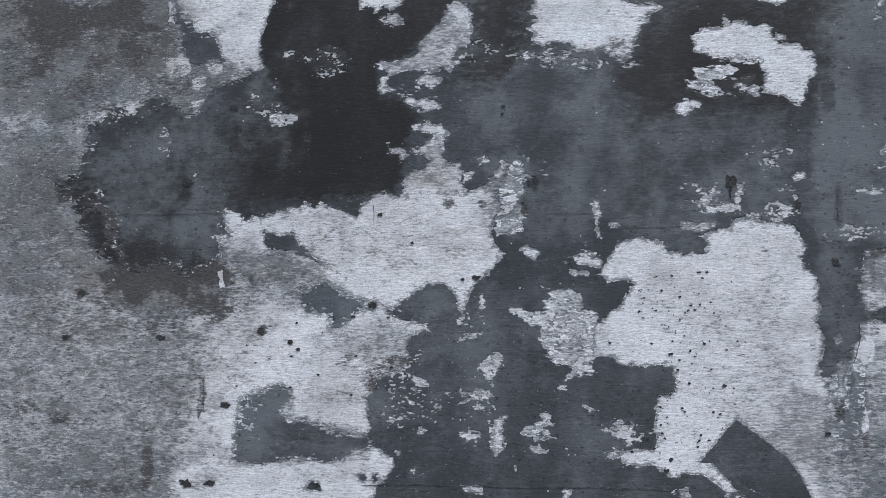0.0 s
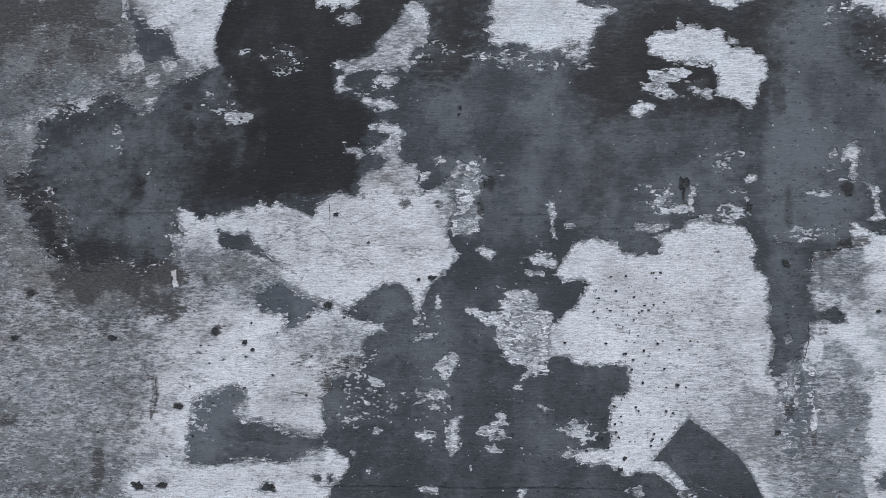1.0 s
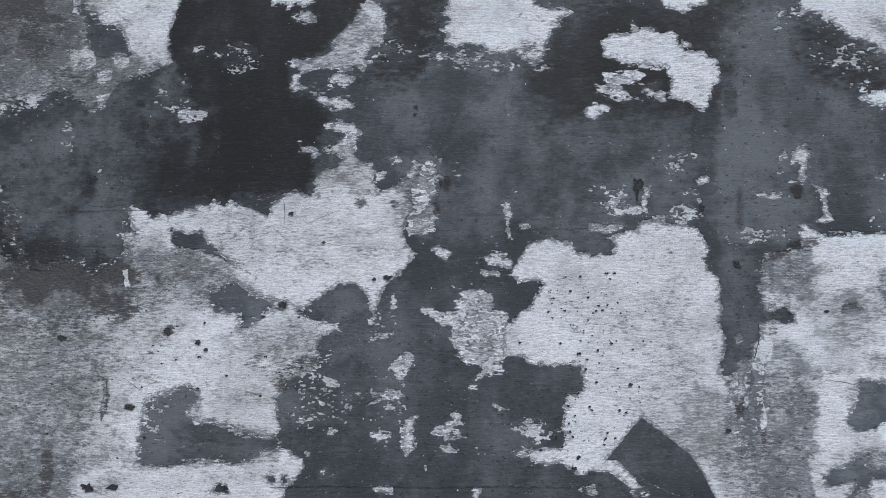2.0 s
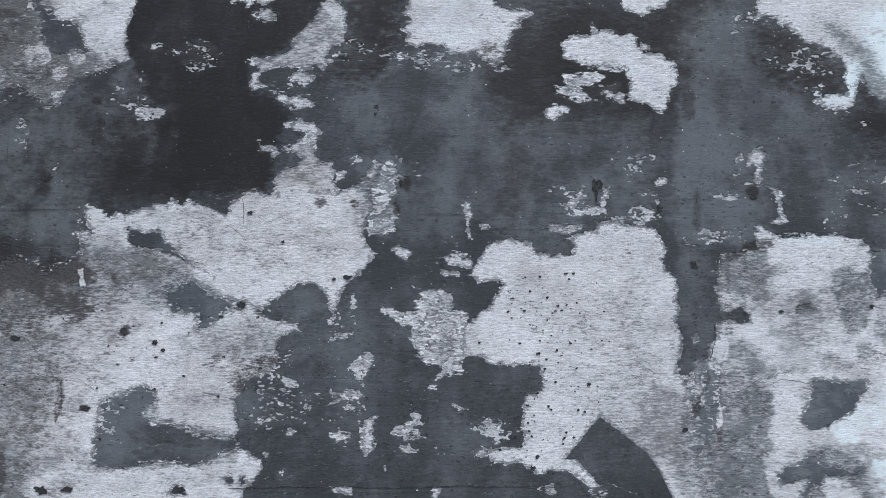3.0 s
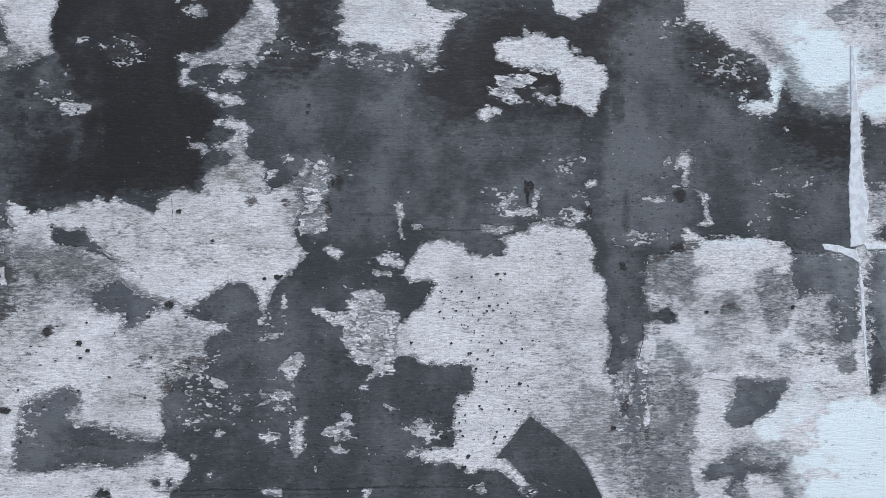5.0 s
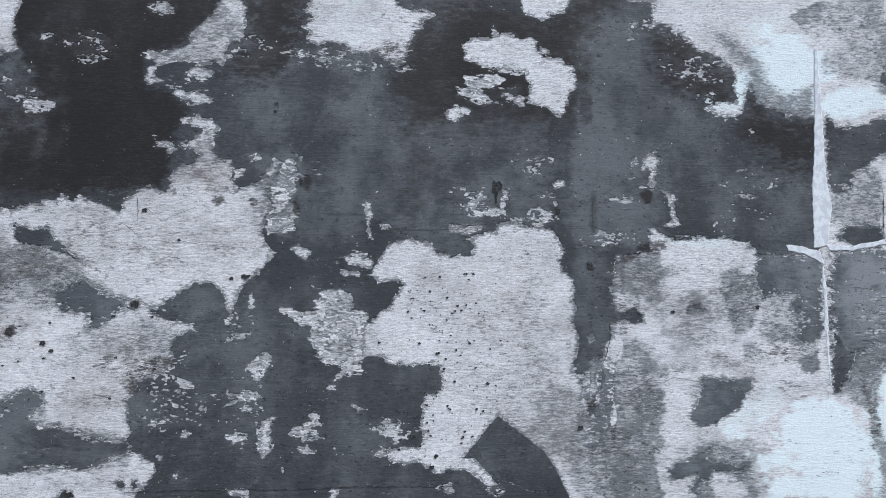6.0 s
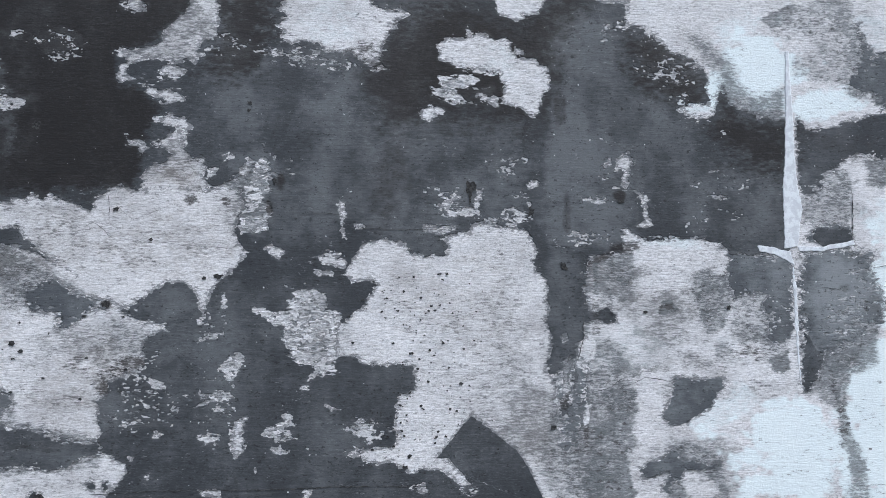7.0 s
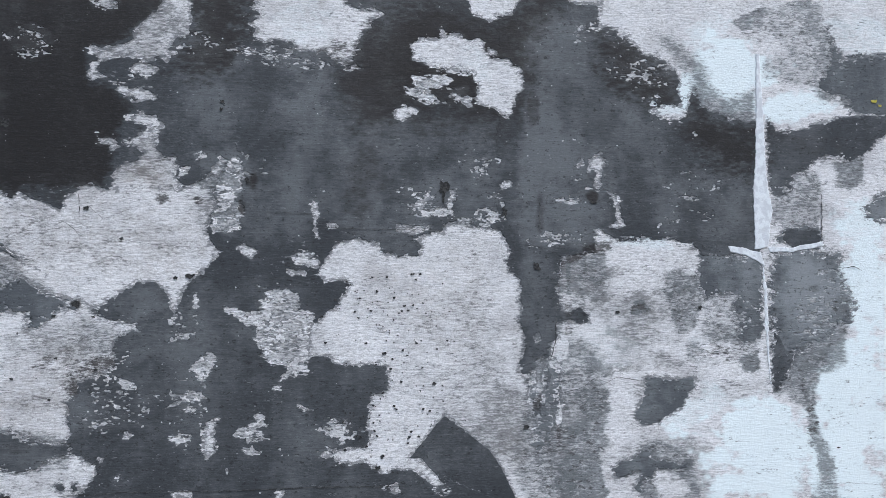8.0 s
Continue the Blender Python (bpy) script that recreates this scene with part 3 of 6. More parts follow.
GREY = [
    (-0.429, 2.059, 0.105, 0.082, 0.55, 0), (-0.472, 1.977, 0.120, 0.045, 0.50, 0), (-0.454, 1.697, 0.105, 0.060, 0.50, 0),
    (-0.596, 1.537, 0.336, 0.105, 0.28, 0), (-0.620, 1.236, 0.120, 0.070, 0.50, 0), (-0.563, 1.265, 0.098, 0.070, 0.45, 0),
    (-0.689, 1.123, 0.084, 0.084, 0.30, 0), (-0.728, 0.912, 0.135, 0.042, 0.25, 0), (-1.583, 2.149, 0.270, 0.176, 0.60, 0),
    (-1.374, 2.011, 0.289, 0.160, 0.55, 0), (-1.293, 2.134, 0.153, 0.128, 0.60, 0), (-1.645, 1.958, 0.136, 0.192, 0.45, 0),
    (-1.192, 2.066, 0.051, 0.144, 0.60, 0), (-1.503, 1.809, 0.153, 0.128, 0.75, 0),
]
GREY += [
    (-1.108, 1.968, 0.102, 0.064, 0.60, 0), (-1.176, 2.097, 0.051, 0.112, 0.70, 0), (-1.546, 1.589, 0.153, 0.075, 0.75, 0),
    (-1.571, 1.795, 0.126, 0.112, 0.75, 0), (-1.600, 1.669, 0.136, 0.144, 0.90, 0), (-1.510, 1.526, 0.192, 0.105, 0.40, 0),
    (-1.592, 1.433, 0.102, 0.060, 0.65, 0), (-1.190, 1.293, 0.288, 0.135, 0.40, 0), (-1.452, 1.262, 0.340, 0.180, 0.20, 0),
    (-1.395, 1.049, 0.320, 0.165, 0.20, 0), (-1.341, 0.870, 0.272, 0.075, 0.70, 0), (-1.221, 0.918, 0.026, 0.090, 0.75, 0),
    (-1.106, 1.113, 0.192, 0.090, 0.40, 0), (-0.953, 1.413, 0.120, 0.090, 0.60, 0),
]
GREY += [
    (-0.844, 1.442, 0.075, 0.060, 0.65, 0), (-0.782, 1.411, 0.075, 0.075, 0.50, 0), (-0.749, 1.205, 0.090, 0.060, 0.25, 0),
    (-1.470, 1.056, 0.044, 0.039, 0.80, 0), (-1.151, 0.979, 0.144, 0.060, 0.35, 0), (-0.993, 0.953, 0.096, 0.042, 0.50, 0),
    (-0.659, 1.264, 0.060, 0.056, 0.30, 0), (-1.060, 1.203, 0.096, 0.090, 0.35, 0), (-0.395, 1.668, 0.084, 0.042, 0.35, 0),
    (-0.279, 1.609, 0.056, 0.090, 0.40, 0), (0.391, 1.208, 0.084, 0.255, 0.35, 0), (0.264, 1.237, 0.084, 0.168, 0.22, 0),
    (0.445, 1.012, 0.084, 0.126, 0.55, 0), (0.165, 1.322, 0.090, 0.126, 0.15, 0),
]
GREY += [
    (0.643, 1.096, 0.084, 0.154, 0.70, 0), (0.678, 1.407, 0.084, 0.070, 0.70, 0), (0.803, 1.322, 0.070, 0.084, 0.55, 0),
    (0.598, 0.957, 0.070, 0.084, 0.70, 0), (0.828, 1.209, 0.084, 0.028, 0.40, 0), (0.882, 1.125, 0.084, 0.042, 0.35, 0),
    (0.922, 1.382, 0.080, 0.098, 0.55, 0), (0.815, 1.337, 0.060, 0.045, 0.45, 0), (1.013, 1.278, 0.120, 0.045, 0.50, 0),
    (0.965, 1.205, 0.090, 0.020, 0.40, 0), (0.888, 1.205, 0.096, 0.018, 0.35, 0), (0.884, 0.973, 0.135, 0.070, 0.50, 0),
    (0.974, 0.899, 0.045, 0.084, 0.45, 0), (1.071, 1.131, 0.112, 0.028, 0.35, 0),
]
GREY += [
    (1.274, 1.656, 0.080, 0.075, 0.45, 0), (1.384, 2.093, 0.034, 0.096, 0.30, 0), (1.276, 1.203, 0.096, 0.105, 0.50, 0),
    (1.176, 0.997, 0.022, 0.135, 0.25, 0), (1.157, 2.085, 0.119, 0.048, 0.25, 0), (0.742, 1.723, 0.028, 0.056, 0.40, 0),
    (-0.478, 1.322, 0.090, 0.056, 0.30, 0), (-0.647, 1.179, 0.042, 0.075, 0.25, 0), (-0.062, 1.265, 0.070, 0.112, 0.30, 0),
]
GREY += [
    (-1.621, 1.765, 0.072, 0.058, 0.60, 0), (-1.596, 1.542, 0.072, 0.043, 0.60, 0), (-1.554, 1.324, 0.101, 0.058, 0.50, 0),
    (-1.583, 1.185, 0.072, 0.072, 0.50, 0), (-1.4, 1.201, 0.116, 0.087, 0.35, 0), (-1.253, 1.202, 0.072, 0.087, 0.40, 0),
    (-1.475, 0.957, 0.159, 0.051, 0.45, 0), (-1.231, 0.992, 0.145, 0.072, 0.40, 0),
]
GREY += [
    (-0.105, 1.307, 0.087, 0.087, 0.45, 0), (-0.062, 1.35, 0.058, 0.043, 0.50, 0), (-0.382, 2.057, 0.058, 0.072, 0.35, 0),
    (-0.486, 1.977, 0.087, 0.029, 0.40, 0), (-0.455, 1.879, 0.058, 0.029, 0.45, 0), (0.241, 1.907, 0.058, 0.058, 0.50, 0),
    (-0.291, 1.193, 0.043, 0.043, 0.40, 0), (-0.334, 1.122, 0.043, 0.029, 0.50, 0), (-0.177, 1.039, 0.043, 0.043, 0.45, 0),
    (-0.424, 1.686, 0.058, 0.043, 0.35, 0), (0.406, 1.017, 0.116, 0.087, 0.40, 0), (0.487, 1.018, 0.072, 0.087, 0.50, 0),
    (-0.51, 1.25, 0.058, 0.043, 0.40, 0), (-0.568, 1.207, 0.043, 0.043, 0.40, 0), (-0.044, 1.988, 0.116, 0.020, 0.50, 0),
]
GREY += [
    (0.367, 1.155, 0.131, 0.131, 0.24, 0), (0.245, 1.237, 0.101, 0.131, 0.20, 0), (0.464, 1.21, 0.043, 0.131, 0.26, 0),
    (0.315, 1.321, 0.116, 0.058, 0.20, 0), (0.346, 1.476, 0.087, 0.043, 0.12, 0), (-0.423, 1.496, 0.145, 0.072, 0.22, 0),
    (-0.736, 1.542, 0.116, 0.043, 0.20, 0), (-0.626, 1.149, 0.043, 0.087, 0.30, 0), (-0.957, 1.264, 0.087, 0.087, 0.40, 0),
    (-0.716, 1.25, 0.058, 0.043, 0.40, 0),
]
GREY += [
    (-1.11, 1.263, 0.101, 0.087, 0.42, 0), (-1.106, 1.117, 0.101, 0.087, 0.42, 0), (-1.087, 0.986, 0.101, 0.087, 0.50, 0),
    (-1.025, 0.901, 0.072, 0.043, 0.50, 0), (-0.971, 1.191, 0.058, 0.072, 0.30, 0), (-0.916, 1.47, 0.087, 0.058, 0.50, 0),
    (-0.779, 1.439, 0.072, 0.043, 0.50, 0), (-0.914, 1.352, 0.087, 0.043, 0.35, 0),
]

WHITE = [
    (0.753, 1.249, 0.180, 0.075, 0.35, 0), (0.978, 1.087, 0.135, 0.075, 0.50, 0), (0.711, 1.484, 0.090, 0.045, 0.30, 0),
    (0.848, 1.515, 0.120, 0.021, 0.50, 0), (1.091, 1.974, 0.128, 0.128, 0.90, 0), (1.248, 1.886, 0.112, 0.048, 0.80, 0),
    (1.014, 2.080, 0.096, 0.080, 0.50, 0), (1.466, 2.096, 0.102, 0.096, 0.45, 0), (1.437, 1.263, 0.112, 0.300, 1.00, 0),
    (1.366, 1.024, 0.135, 0.180, 1.00, 0), (1.114, 0.969, 0.165, 0.165, 0.90, 0), (1.131, 1.057, 0.096, 0.056, 0.70, 0),
    (1.448, 1.567, 0.096, 0.090, 0.60, 0),
]
WHITE += [
    (0.900, 1.877, 0.080, 0.024, 0.50, 0), (0.966, 1.263, 0.090, 0.030, 0.40, 0), (0.707, 1.235, 0.090, 0.056, 0.30, 0),
    (-0.078, 2.064, 0.090, 0.075, 0.40, 0), (0.387, 1.958, 0.070, 0.075, 0.35, 0), (0.409, 1.436, 0.098, 0.084, 0.25, 0),
    (-0.980, 2.072, 0.080, 0.105, 0.30, 0), (-0.523, 1.494, 0.168, 0.070, 0.10, 0),
]

WARM = [
    (-1.324, 1.415, 0.306, 0.144, 0.80, 0), (-1.566, 1.652, 0.204, 0.224, 0.50, 0), (-1.343, 2.105, 0.238, 0.176, 0.70, 0),
    (-1.512, 1.078, 0.240, 0.240, 0.45, 0), (-1.582, 2.117, 0.270, 0.192, 0.70, 0), (-1.409, 1.493, 0.340, 0.192, 0.60, 0),
    (-1.237, 1.232, 0.352, 0.135, 0.50, 0), (-1.393, 0.959, 0.340, 0.135, 0.35, 0), (-0.424, 1.668, 0.084, 0.042, 0.70, 0),
    (-0.524, 1.537, 0.270, 0.090, 0.30, 0), (-0.689, 1.095, 0.090, 0.084, 0.20, 0), (0.237, 1.322, 0.112, 0.140, 0.25, 0),
    (-1.121, 1.828, 0.240, 0.192, 0.40, 0), (0.487, 1.013, 0.056, 0.065, 0.25, 0),
]
WARM += [
    (-0.571, 1.511, 0.290, 0.101, 0.40, 0), (-0.424, 1.686, 0.058, 0.043, 0.50, 0), (-0.685, 1.134, 0.087, 0.101, 0.40, 0),
    (-0.597, 1.178, 0.043, 0.058, 0.50, 0), (-1.104, 1.059, 0.131, 0.174, 0.50, 0), (0.275, 1.349, 0.174, 0.131, 0.30, 0),
    (-0.379, 1.524, 0.087, 0.087, 0.35, 0),
]


STEP = 0.002
GX, GZ = np.arange(-1.72, 1.62, STEP), np.arange(0.66, 2.30, STEP)
AX, AZ = np.meshgrid(GX, GZ)
EDGE = 1.5 * rough_field(AX, AZ, 0.055, 5, 77, 1.5, 0.72) + 1.9 * rough_field(AX, AZ, 0.0085, 3, 79, 2.6, 0.8)
SCRAPE = rough_field(AX, AZ, 0.024, 4, 78, 1.9, 1.15)
COATS, TINTS, BARE, WASHES, SCRAPED, SOILED = [], [], [], [], [], []


def box_of(corners, margin=0.04):
    xs, zs = [c[0] for c in corners], [c[1] for c in corners]
    i = np.searchsorted(GX, (min(xs) - margin, max(xs) + margin))
    j = np.searchsorted(GZ, (min(zs) - margin, max(zs) + margin))
    return slice(j[0], j[1]), slice(i[0], i[1])


def coat(name, label, tone, corners, ragged, soft):
    """One coat of paint by its rough outline; ragged: how far its edge wanders; soft: how wide it thins out."""
    COATS.append((name, label, tone, corners, ragged, soft))


def tint(tone, corners, blur):
    """Where a coat takes a blacker or mossier tone; blur: how wide it fades out."""
    TINTS.append((tone, corners, blur))


def bare(corners, ragged, soft=0.004):
    BARE.append((corners, ragged, soft))


def wash(corners, strength, soft):
    """A thin grey wash brushed on the white wall, with feathered edges."""
    WASHES.append((corners, strength, soft))


def scraped(corners, strength, soft):
    """Where the dirt has flaked off the wall and clean white shows."""
    SCRAPED.append((corners, strength, soft))


def soiled(corners, strength, soft):
    """Black grime run into the wall."""
    SOILED.append((corners, strength, soft))


coat("paint_coat", "slate-grey paint coat, scraped and streaked", "thin", [(0.507, 1.187), (0.596, 1.209), (0.608, 1.124), (0.583, 1.027), (0.550, 0.985), (0.527, 1.061), (0.503, 1.124)], 0.01, 0.06)
coat("paint_coat", "slate-grey paint coat, scraped and streaked", "moss", [(-1.026, 1.596), (-0.911, 1.654), (-0.744, 1.666), (-0.546, 1.680), (-0.537, 1.639), (-0.598, 1.629), (-0.630, 1.590), (-0.677, 1.615), (-0.743, 1.622), (-0.808, 1.616), (-0.902, 1.599), (-0.959, 1.560), (-0.990, 1.516), (-1.020, 1.545)], 0.006, 0.014)
coat("paint_coat", "sooty black run-down stain with feathered edges", "black", [(-1.513, 1.698), (-1.448, 1.684), (-1.397, 1.655), (-1.345, 1.601), (-1.301, 1.510), (-1.267, 1.453), (-1.324, 1.431), (-1.384, 1.501), (-1.431, 1.571), (-1.443, 1.631), (-1.489, 1.654)], 0.01, 0.05)
tint("black", [(-0.896, 2.219), (-0.918, 2.076), (-0.910, 2.001), (-0.864, 1.942), (-0.842, 1.867), (-0.827, 1.794), (-0.854, 1.713), (-0.845, 1.627), (-0.743, 1.634), (-0.540, 1.643), (-0.523, 1.697), (-0.509, 1.749), (-0.499, 1.797), (-0.482, 1.844), (-0.529, 1.891), (-0.585, 1.906), (-0.589, 1.984), (-0.523, 1.997), (-0.443, 2.059), (-0.393, 2.117), (-0.378, 2.216)], 0.022)
coat("paint_coat", "slate-grey paint coat, scraped and streaked", "moss", [(-1.262, 1.895), (-1.235, 1.923), (-1.172, 1.920), (-1.106, 1.866), (-1.033, 1.879), (-1.050, 1.950), (-0.946, 1.969), (-0.875, 1.977), (-0.788, 1.939), (-0.724, 1.800), (-0.723, 1.634), (-0.878, 1.610), (-0.917, 1.590), (-0.980, 1.606), (-1.003, 1.534), (-1.018, 1.481), (-1.080, 1.429), (-1.162, 1.460), (-1.275, 1.445), (-1.318, 1.500), (-1.329, 1.600), (-1.413, 1.646), (-1.499, 1.682), (-1.416, 1.743), (-1.416, 1.861)], 0.01, 0.03)
coat("paint_coat", "slate-grey paint coat, scraped and streaked", "slate", [(-1.166, 2.239), (-1.148, 2.159), (-1.102, 2.112), (-1.025, 2.086), (-1.025, 2.039), (-0.998, 2.010), (-1.043, 1.993), (-1.092, 2.011), (-1.129, 2.035), (-1.151, 2.096)], 0.007, 0.02)
tint("black", [(0.565, 2.210), (0.505, 2.130), (0.432, 2.091), (0.389, 2.098), (0.338, 2.125), (0.273, 2.131), (0.214, 2.119), (0.134, 2.096), (0.094, 2.026), (0.053, 1.967), (0.042, 1.916), (0.082, 1.820), (0.154, 1.805), (0.198, 1.849), (0.270, 1.844), (0.328, 1.848), (0.356, 1.819), (0.443, 1.819), (0.501, 1.840), (0.532, 1.987), (0.623, 2.210)], 0.13)
tint("black", [(-0.975, 1.777), (-0.85, 1.865), (-0.816, 1.636), (-0.957, 1.627)], 0.16)
tint("black", [(0.718, 2.07), (0.795, 2.057), (0.841, 2.005), (0.918, 1.969), (0.924, 1.893), (0.823, 1.867), (0.762, 1.934), (0.717, 1.993)], 0.08)
tint("black", [(0.976, 1.887), (1.025, 1.842), (1.151, 1.83), (1.148, 1.73), (1.069, 1.713), (0.991, 1.742), (0.959, 1.818)], 0.08)
coat("paint_coat", "slate-grey paint coat, scraped and streaked", "slate", [(-0.872, 2.202), (-0.906, 2.103), (-0.918, 2.026), (-0.904, 1.992), (-1.05, 1.938), (-1.087, 1.878), (-1.126, 1.863), (-1.119, 1.606), (-1.023, 1.612), (-1.013, 1.582), (-1.033, 1.545), (-0.994, 1.53), (-0.964, 1.559), (-0.919, 1.589), (-0.896, 1.585), (-0.902, 1.544), (-0.886, 1.499), (-0.81, 1.49), (-0.765, 1.476), (-0.629, 1.409), (-0.575, 1.347), (-0.547, 1.322), (-0.51, 1.308), (-0.473, 1.305), (-0.451, 1.29), (-0.492, 1.279), (-0.51, 1.257), (-0.509, 1.2), (-0.538, 1.185), (-0.56, 1.166), (-0.59, 1.161), (-0.597, 1.135), (-0.614, 1.113), (-0.611, 1.063), (-0.608, 0.992), (-0.551, 0.961), (-0.539, 0.943), (-0.558, 0.915), (-0.587, 0.893), (-0.608, 0.829), (0.469, 0.848), (0.492, 1.128), (0.501, 1.18), (0.6, 1.266), (0.606, 1.474), (0.701, 1.487), (0.719, 2.148)], 0.0035, 0.008)
coat("paint_coat", "slate-grey paint coat, scraped and streaked", "slate", [(0.445, 2.188), (0.627, 2.196), (0.636, 2.125), (0.687, 2.081), (0.741, 2.092), (0.792, 2.063), (0.825, 2.02), (0.872, 2.014), (0.926, 1.985), (0.941, 1.939), (0.972, 1.925), (0.994, 1.887), (1.029, 1.87), (1.072, 1.851), (1.155, 1.844), (1.145, 1.491), (1.079, 1.484), (0.986, 1.491), (0.963, 1.516), (0.894, 1.523), (0.802, 1.519), (0.756, 1.521), (0.711, 1.55), (0.62, 1.498), (0.442, 1.496)], 0.0035, 0.008)
coat("paint_coat", "slate-grey paint coat, scraped and streaked", "slate", [(1.179, 1.849), (1.202, 1.817), (1.246, 1.818), (1.327, 1.84), (1.409, 1.866), (1.459, 1.876), (1.59, 1.872), (1.589, 1.856), (1.492, 1.799), (1.455, 1.759), (1.405, 1.735), (1.381, 1.758), (1.325, 1.749), (1.295, 1.721), (1.251, 1.702), (1.234, 1.655), (1.197, 1.647), (1.182, 1.67)], 0.0035, 0.008)
coat("paint_coat", "slate-grey paint coat, scraped and streaked", "slate", [(0.479, 1.526), (0.598, 1.498), (0.617, 1.474), (0.605, 1.439), (0.597, 1.41), (0.592, 1.373), (0.611, 1.344), (0.626, 1.334), (0.649, 1.344), (0.671, 1.334), (0.681, 1.311), (0.656, 1.305), (0.619, 1.308), (0.596, 1.3), (0.581, 1.29), (0.581, 1.25), (0.576, 1.218), (0.551, 1.195), (0.536, 1.172), (0.514, 1.166), (0.495, 1.178), (0.507, 1.207), (0.507, 1.25), (0.497, 1.286), (0.506, 1.337), (0.496, 1.38), (0.504, 1.409)], 0.003, 0.005)
coat("paint_coat", "slate-grey paint coat, scraped and streaked", "slate", [(0.566, 1.206), (0.576, 1.199), (0.58, 1.166), (0.57, 1.134), (0.561, 1.16)], 0.002, 0.004)
coat("paint_coat", "slate-grey paint coat, scraped and streaked", "slate", [(0.511, 1.166), (0.529, 1.166), (0.525, 1.135), (0.516, 1.126)], 0.002, 0.004)
coat("paint_coat", "slate-grey paint coat, scraped and streaked", "slate", [(0.535, 1.109), (0.55, 1.117), (0.557, 1.103), (0.551, 1.07), (0.534, 1.066), (0.525, 1.089)], 0.002, 0.004)
coat("paint_coat", "slate-grey paint coat, scraped and streaked", "slate", [(-0.967, 1.031), (-0.954, 1.109), (-0.921, 1.118), (-0.879, 1.133), (-0.849, 1.145), (-0.827, 1.14), (-0.81, 1.125), (-0.816, 1.103), (-0.836, 1.09), (-0.842, 1.07), (-0.81, 1.053), (-0.794, 1.059), (-0.758, 1.045), (-0.725, 1.043), (-0.71, 1.031), (-0.669, 1.021), (-0.647, 1.016), (-0.603, 1.016), (-0.595, 0.985), (-0.654, 0.977), (-0.668, 0.968), (-0.683, 0.954), (-0.727, 0.946), (-0.764, 0.954), (-0.801, 0.958), (-0.834, 0.953), (-0.89, 0.937), (-0.935, 0.942), (-0.973, 0.95)], 0.003, 0.02)
coat("paint_coat", "slate-grey paint coat, scraped and streaked", "thin", [(-0.801, 1.381), (-0.764, 1.403), (-0.719, 1.41), (-0.689, 1.38), (-0.629, 1.361), (-0.589, 1.361), (-0.594, 1.344), (-0.636, 1.328), (-0.665, 1.306), (-0.687, 1.292), (-0.714, 1.296), (-0.725, 1.322), (-0.763, 1.33), (-0.79, 1.351)], 0.003, 0.02)
coat("paint_coat", "slate-grey paint coat, scraped and streaked", "slate", [(-0.635, 0.916), (-0.619, 0.924), (-0.612, 0.907), (-0.626, 0.898)], 0.002, 0.004)
coat("paint_coat", "slate-grey paint coat, scraped and streaked", "slate", [(-0.6, 0.917), (-0.586, 0.924), (-0.581, 0.904), (-0.594, 0.896)], 0.002, 0.004)
coat("paint_coat", "slate-grey paint coat, scraped and streaked", "slate", [(-0.779, 0.877), (-0.759, 0.897), (-0.738, 0.877)], 0.002, 0.004)
coat("paint_coat", "slate-grey paint coat, scraped and streaked", "thin", [(0.836, 1.164), (0.918, 1.159), (0.958, 1.168), (0.968, 1.153), (0.942, 1.117), (0.926, 1.088), (0.886, 1.067), (0.84, 1.042), (0.81, 1.051), (0.798, 1.067), (0.818, 1.095), (0.828, 1.125)], 0.003, 0.006)
coat("paint_coat", "slate-grey paint coat, scraped and streaked", "thin", [(0.741, 0.932), (0.764, 0.951), (0.794, 0.958), (0.809, 0.979), (0.833, 0.988), (0.842, 0.959), (0.878, 0.95), (0.914, 0.943), (0.945, 0.954), (0.938, 0.928), (0.856, 0.93), (0.841, 0.907), (0.817, 0.902), (0.809, 0.873), (0.792, 0.879), (0.817, 0.922), (0.778, 0.917), (0.748, 0.906)], 0.003, 0.008)
coat("paint_coat", "slate-grey paint coat, scraped and streaked", "slate", [(1.215, 1.549), (1.239, 1.556), (1.318, 1.548), (1.317, 1.516), (1.241, 1.506), (1.219, 1.518)], 0.002, 0.01)
coat("paint_coat", "slate-grey paint coat, scraped and streaked", "slate", [(1.178, 1.285), (1.202, 1.263), (1.217, 1.233), (1.239, 1.23), (1.237, 1.2), (1.209, 1.162), (1.192, 1.13), (1.177, 1.124), (1.175, 1.174), (1.18, 1.233)], 0.002, 0.012)
coat("paint_coat", "slate-grey paint coat, scraped and streaked", "thin", [(0.986, 1.483), (1.15, 1.479), (1.154, 1.353), (1.149, 1.266), (1.105, 1.245), (1.074, 1.269), (1.091, 1.323), (1.07, 1.345), (1.08, 1.373), (1.03, 1.382), (0.999, 1.364), (0.978, 1.404)], 0.004, 0.016)
coat("paint_coat", "slate-grey torn paint film with a pointed top", "slate", [(0.305, 1.072), (0.355, 1.035), (0.419, 0.985), (0.452, 0.935), (0.495, 0.846), (0.504, 0.805), (0.246, 0.804), (0.275, 0.873), (0.317, 0.890), (0.248, 0.963), (0.217, 0.967)], 0.0009, 0.004)
tint("black", [(-0.345, 2.184), (-0.197, 2.179), (-0.201, 2.081), (-0.226, 2.007), (-0.248, 1.934), (-0.307, 1.92), (-0.359, 1.936), (-0.334, 2.01), (-0.331, 2.085)], 0.06)
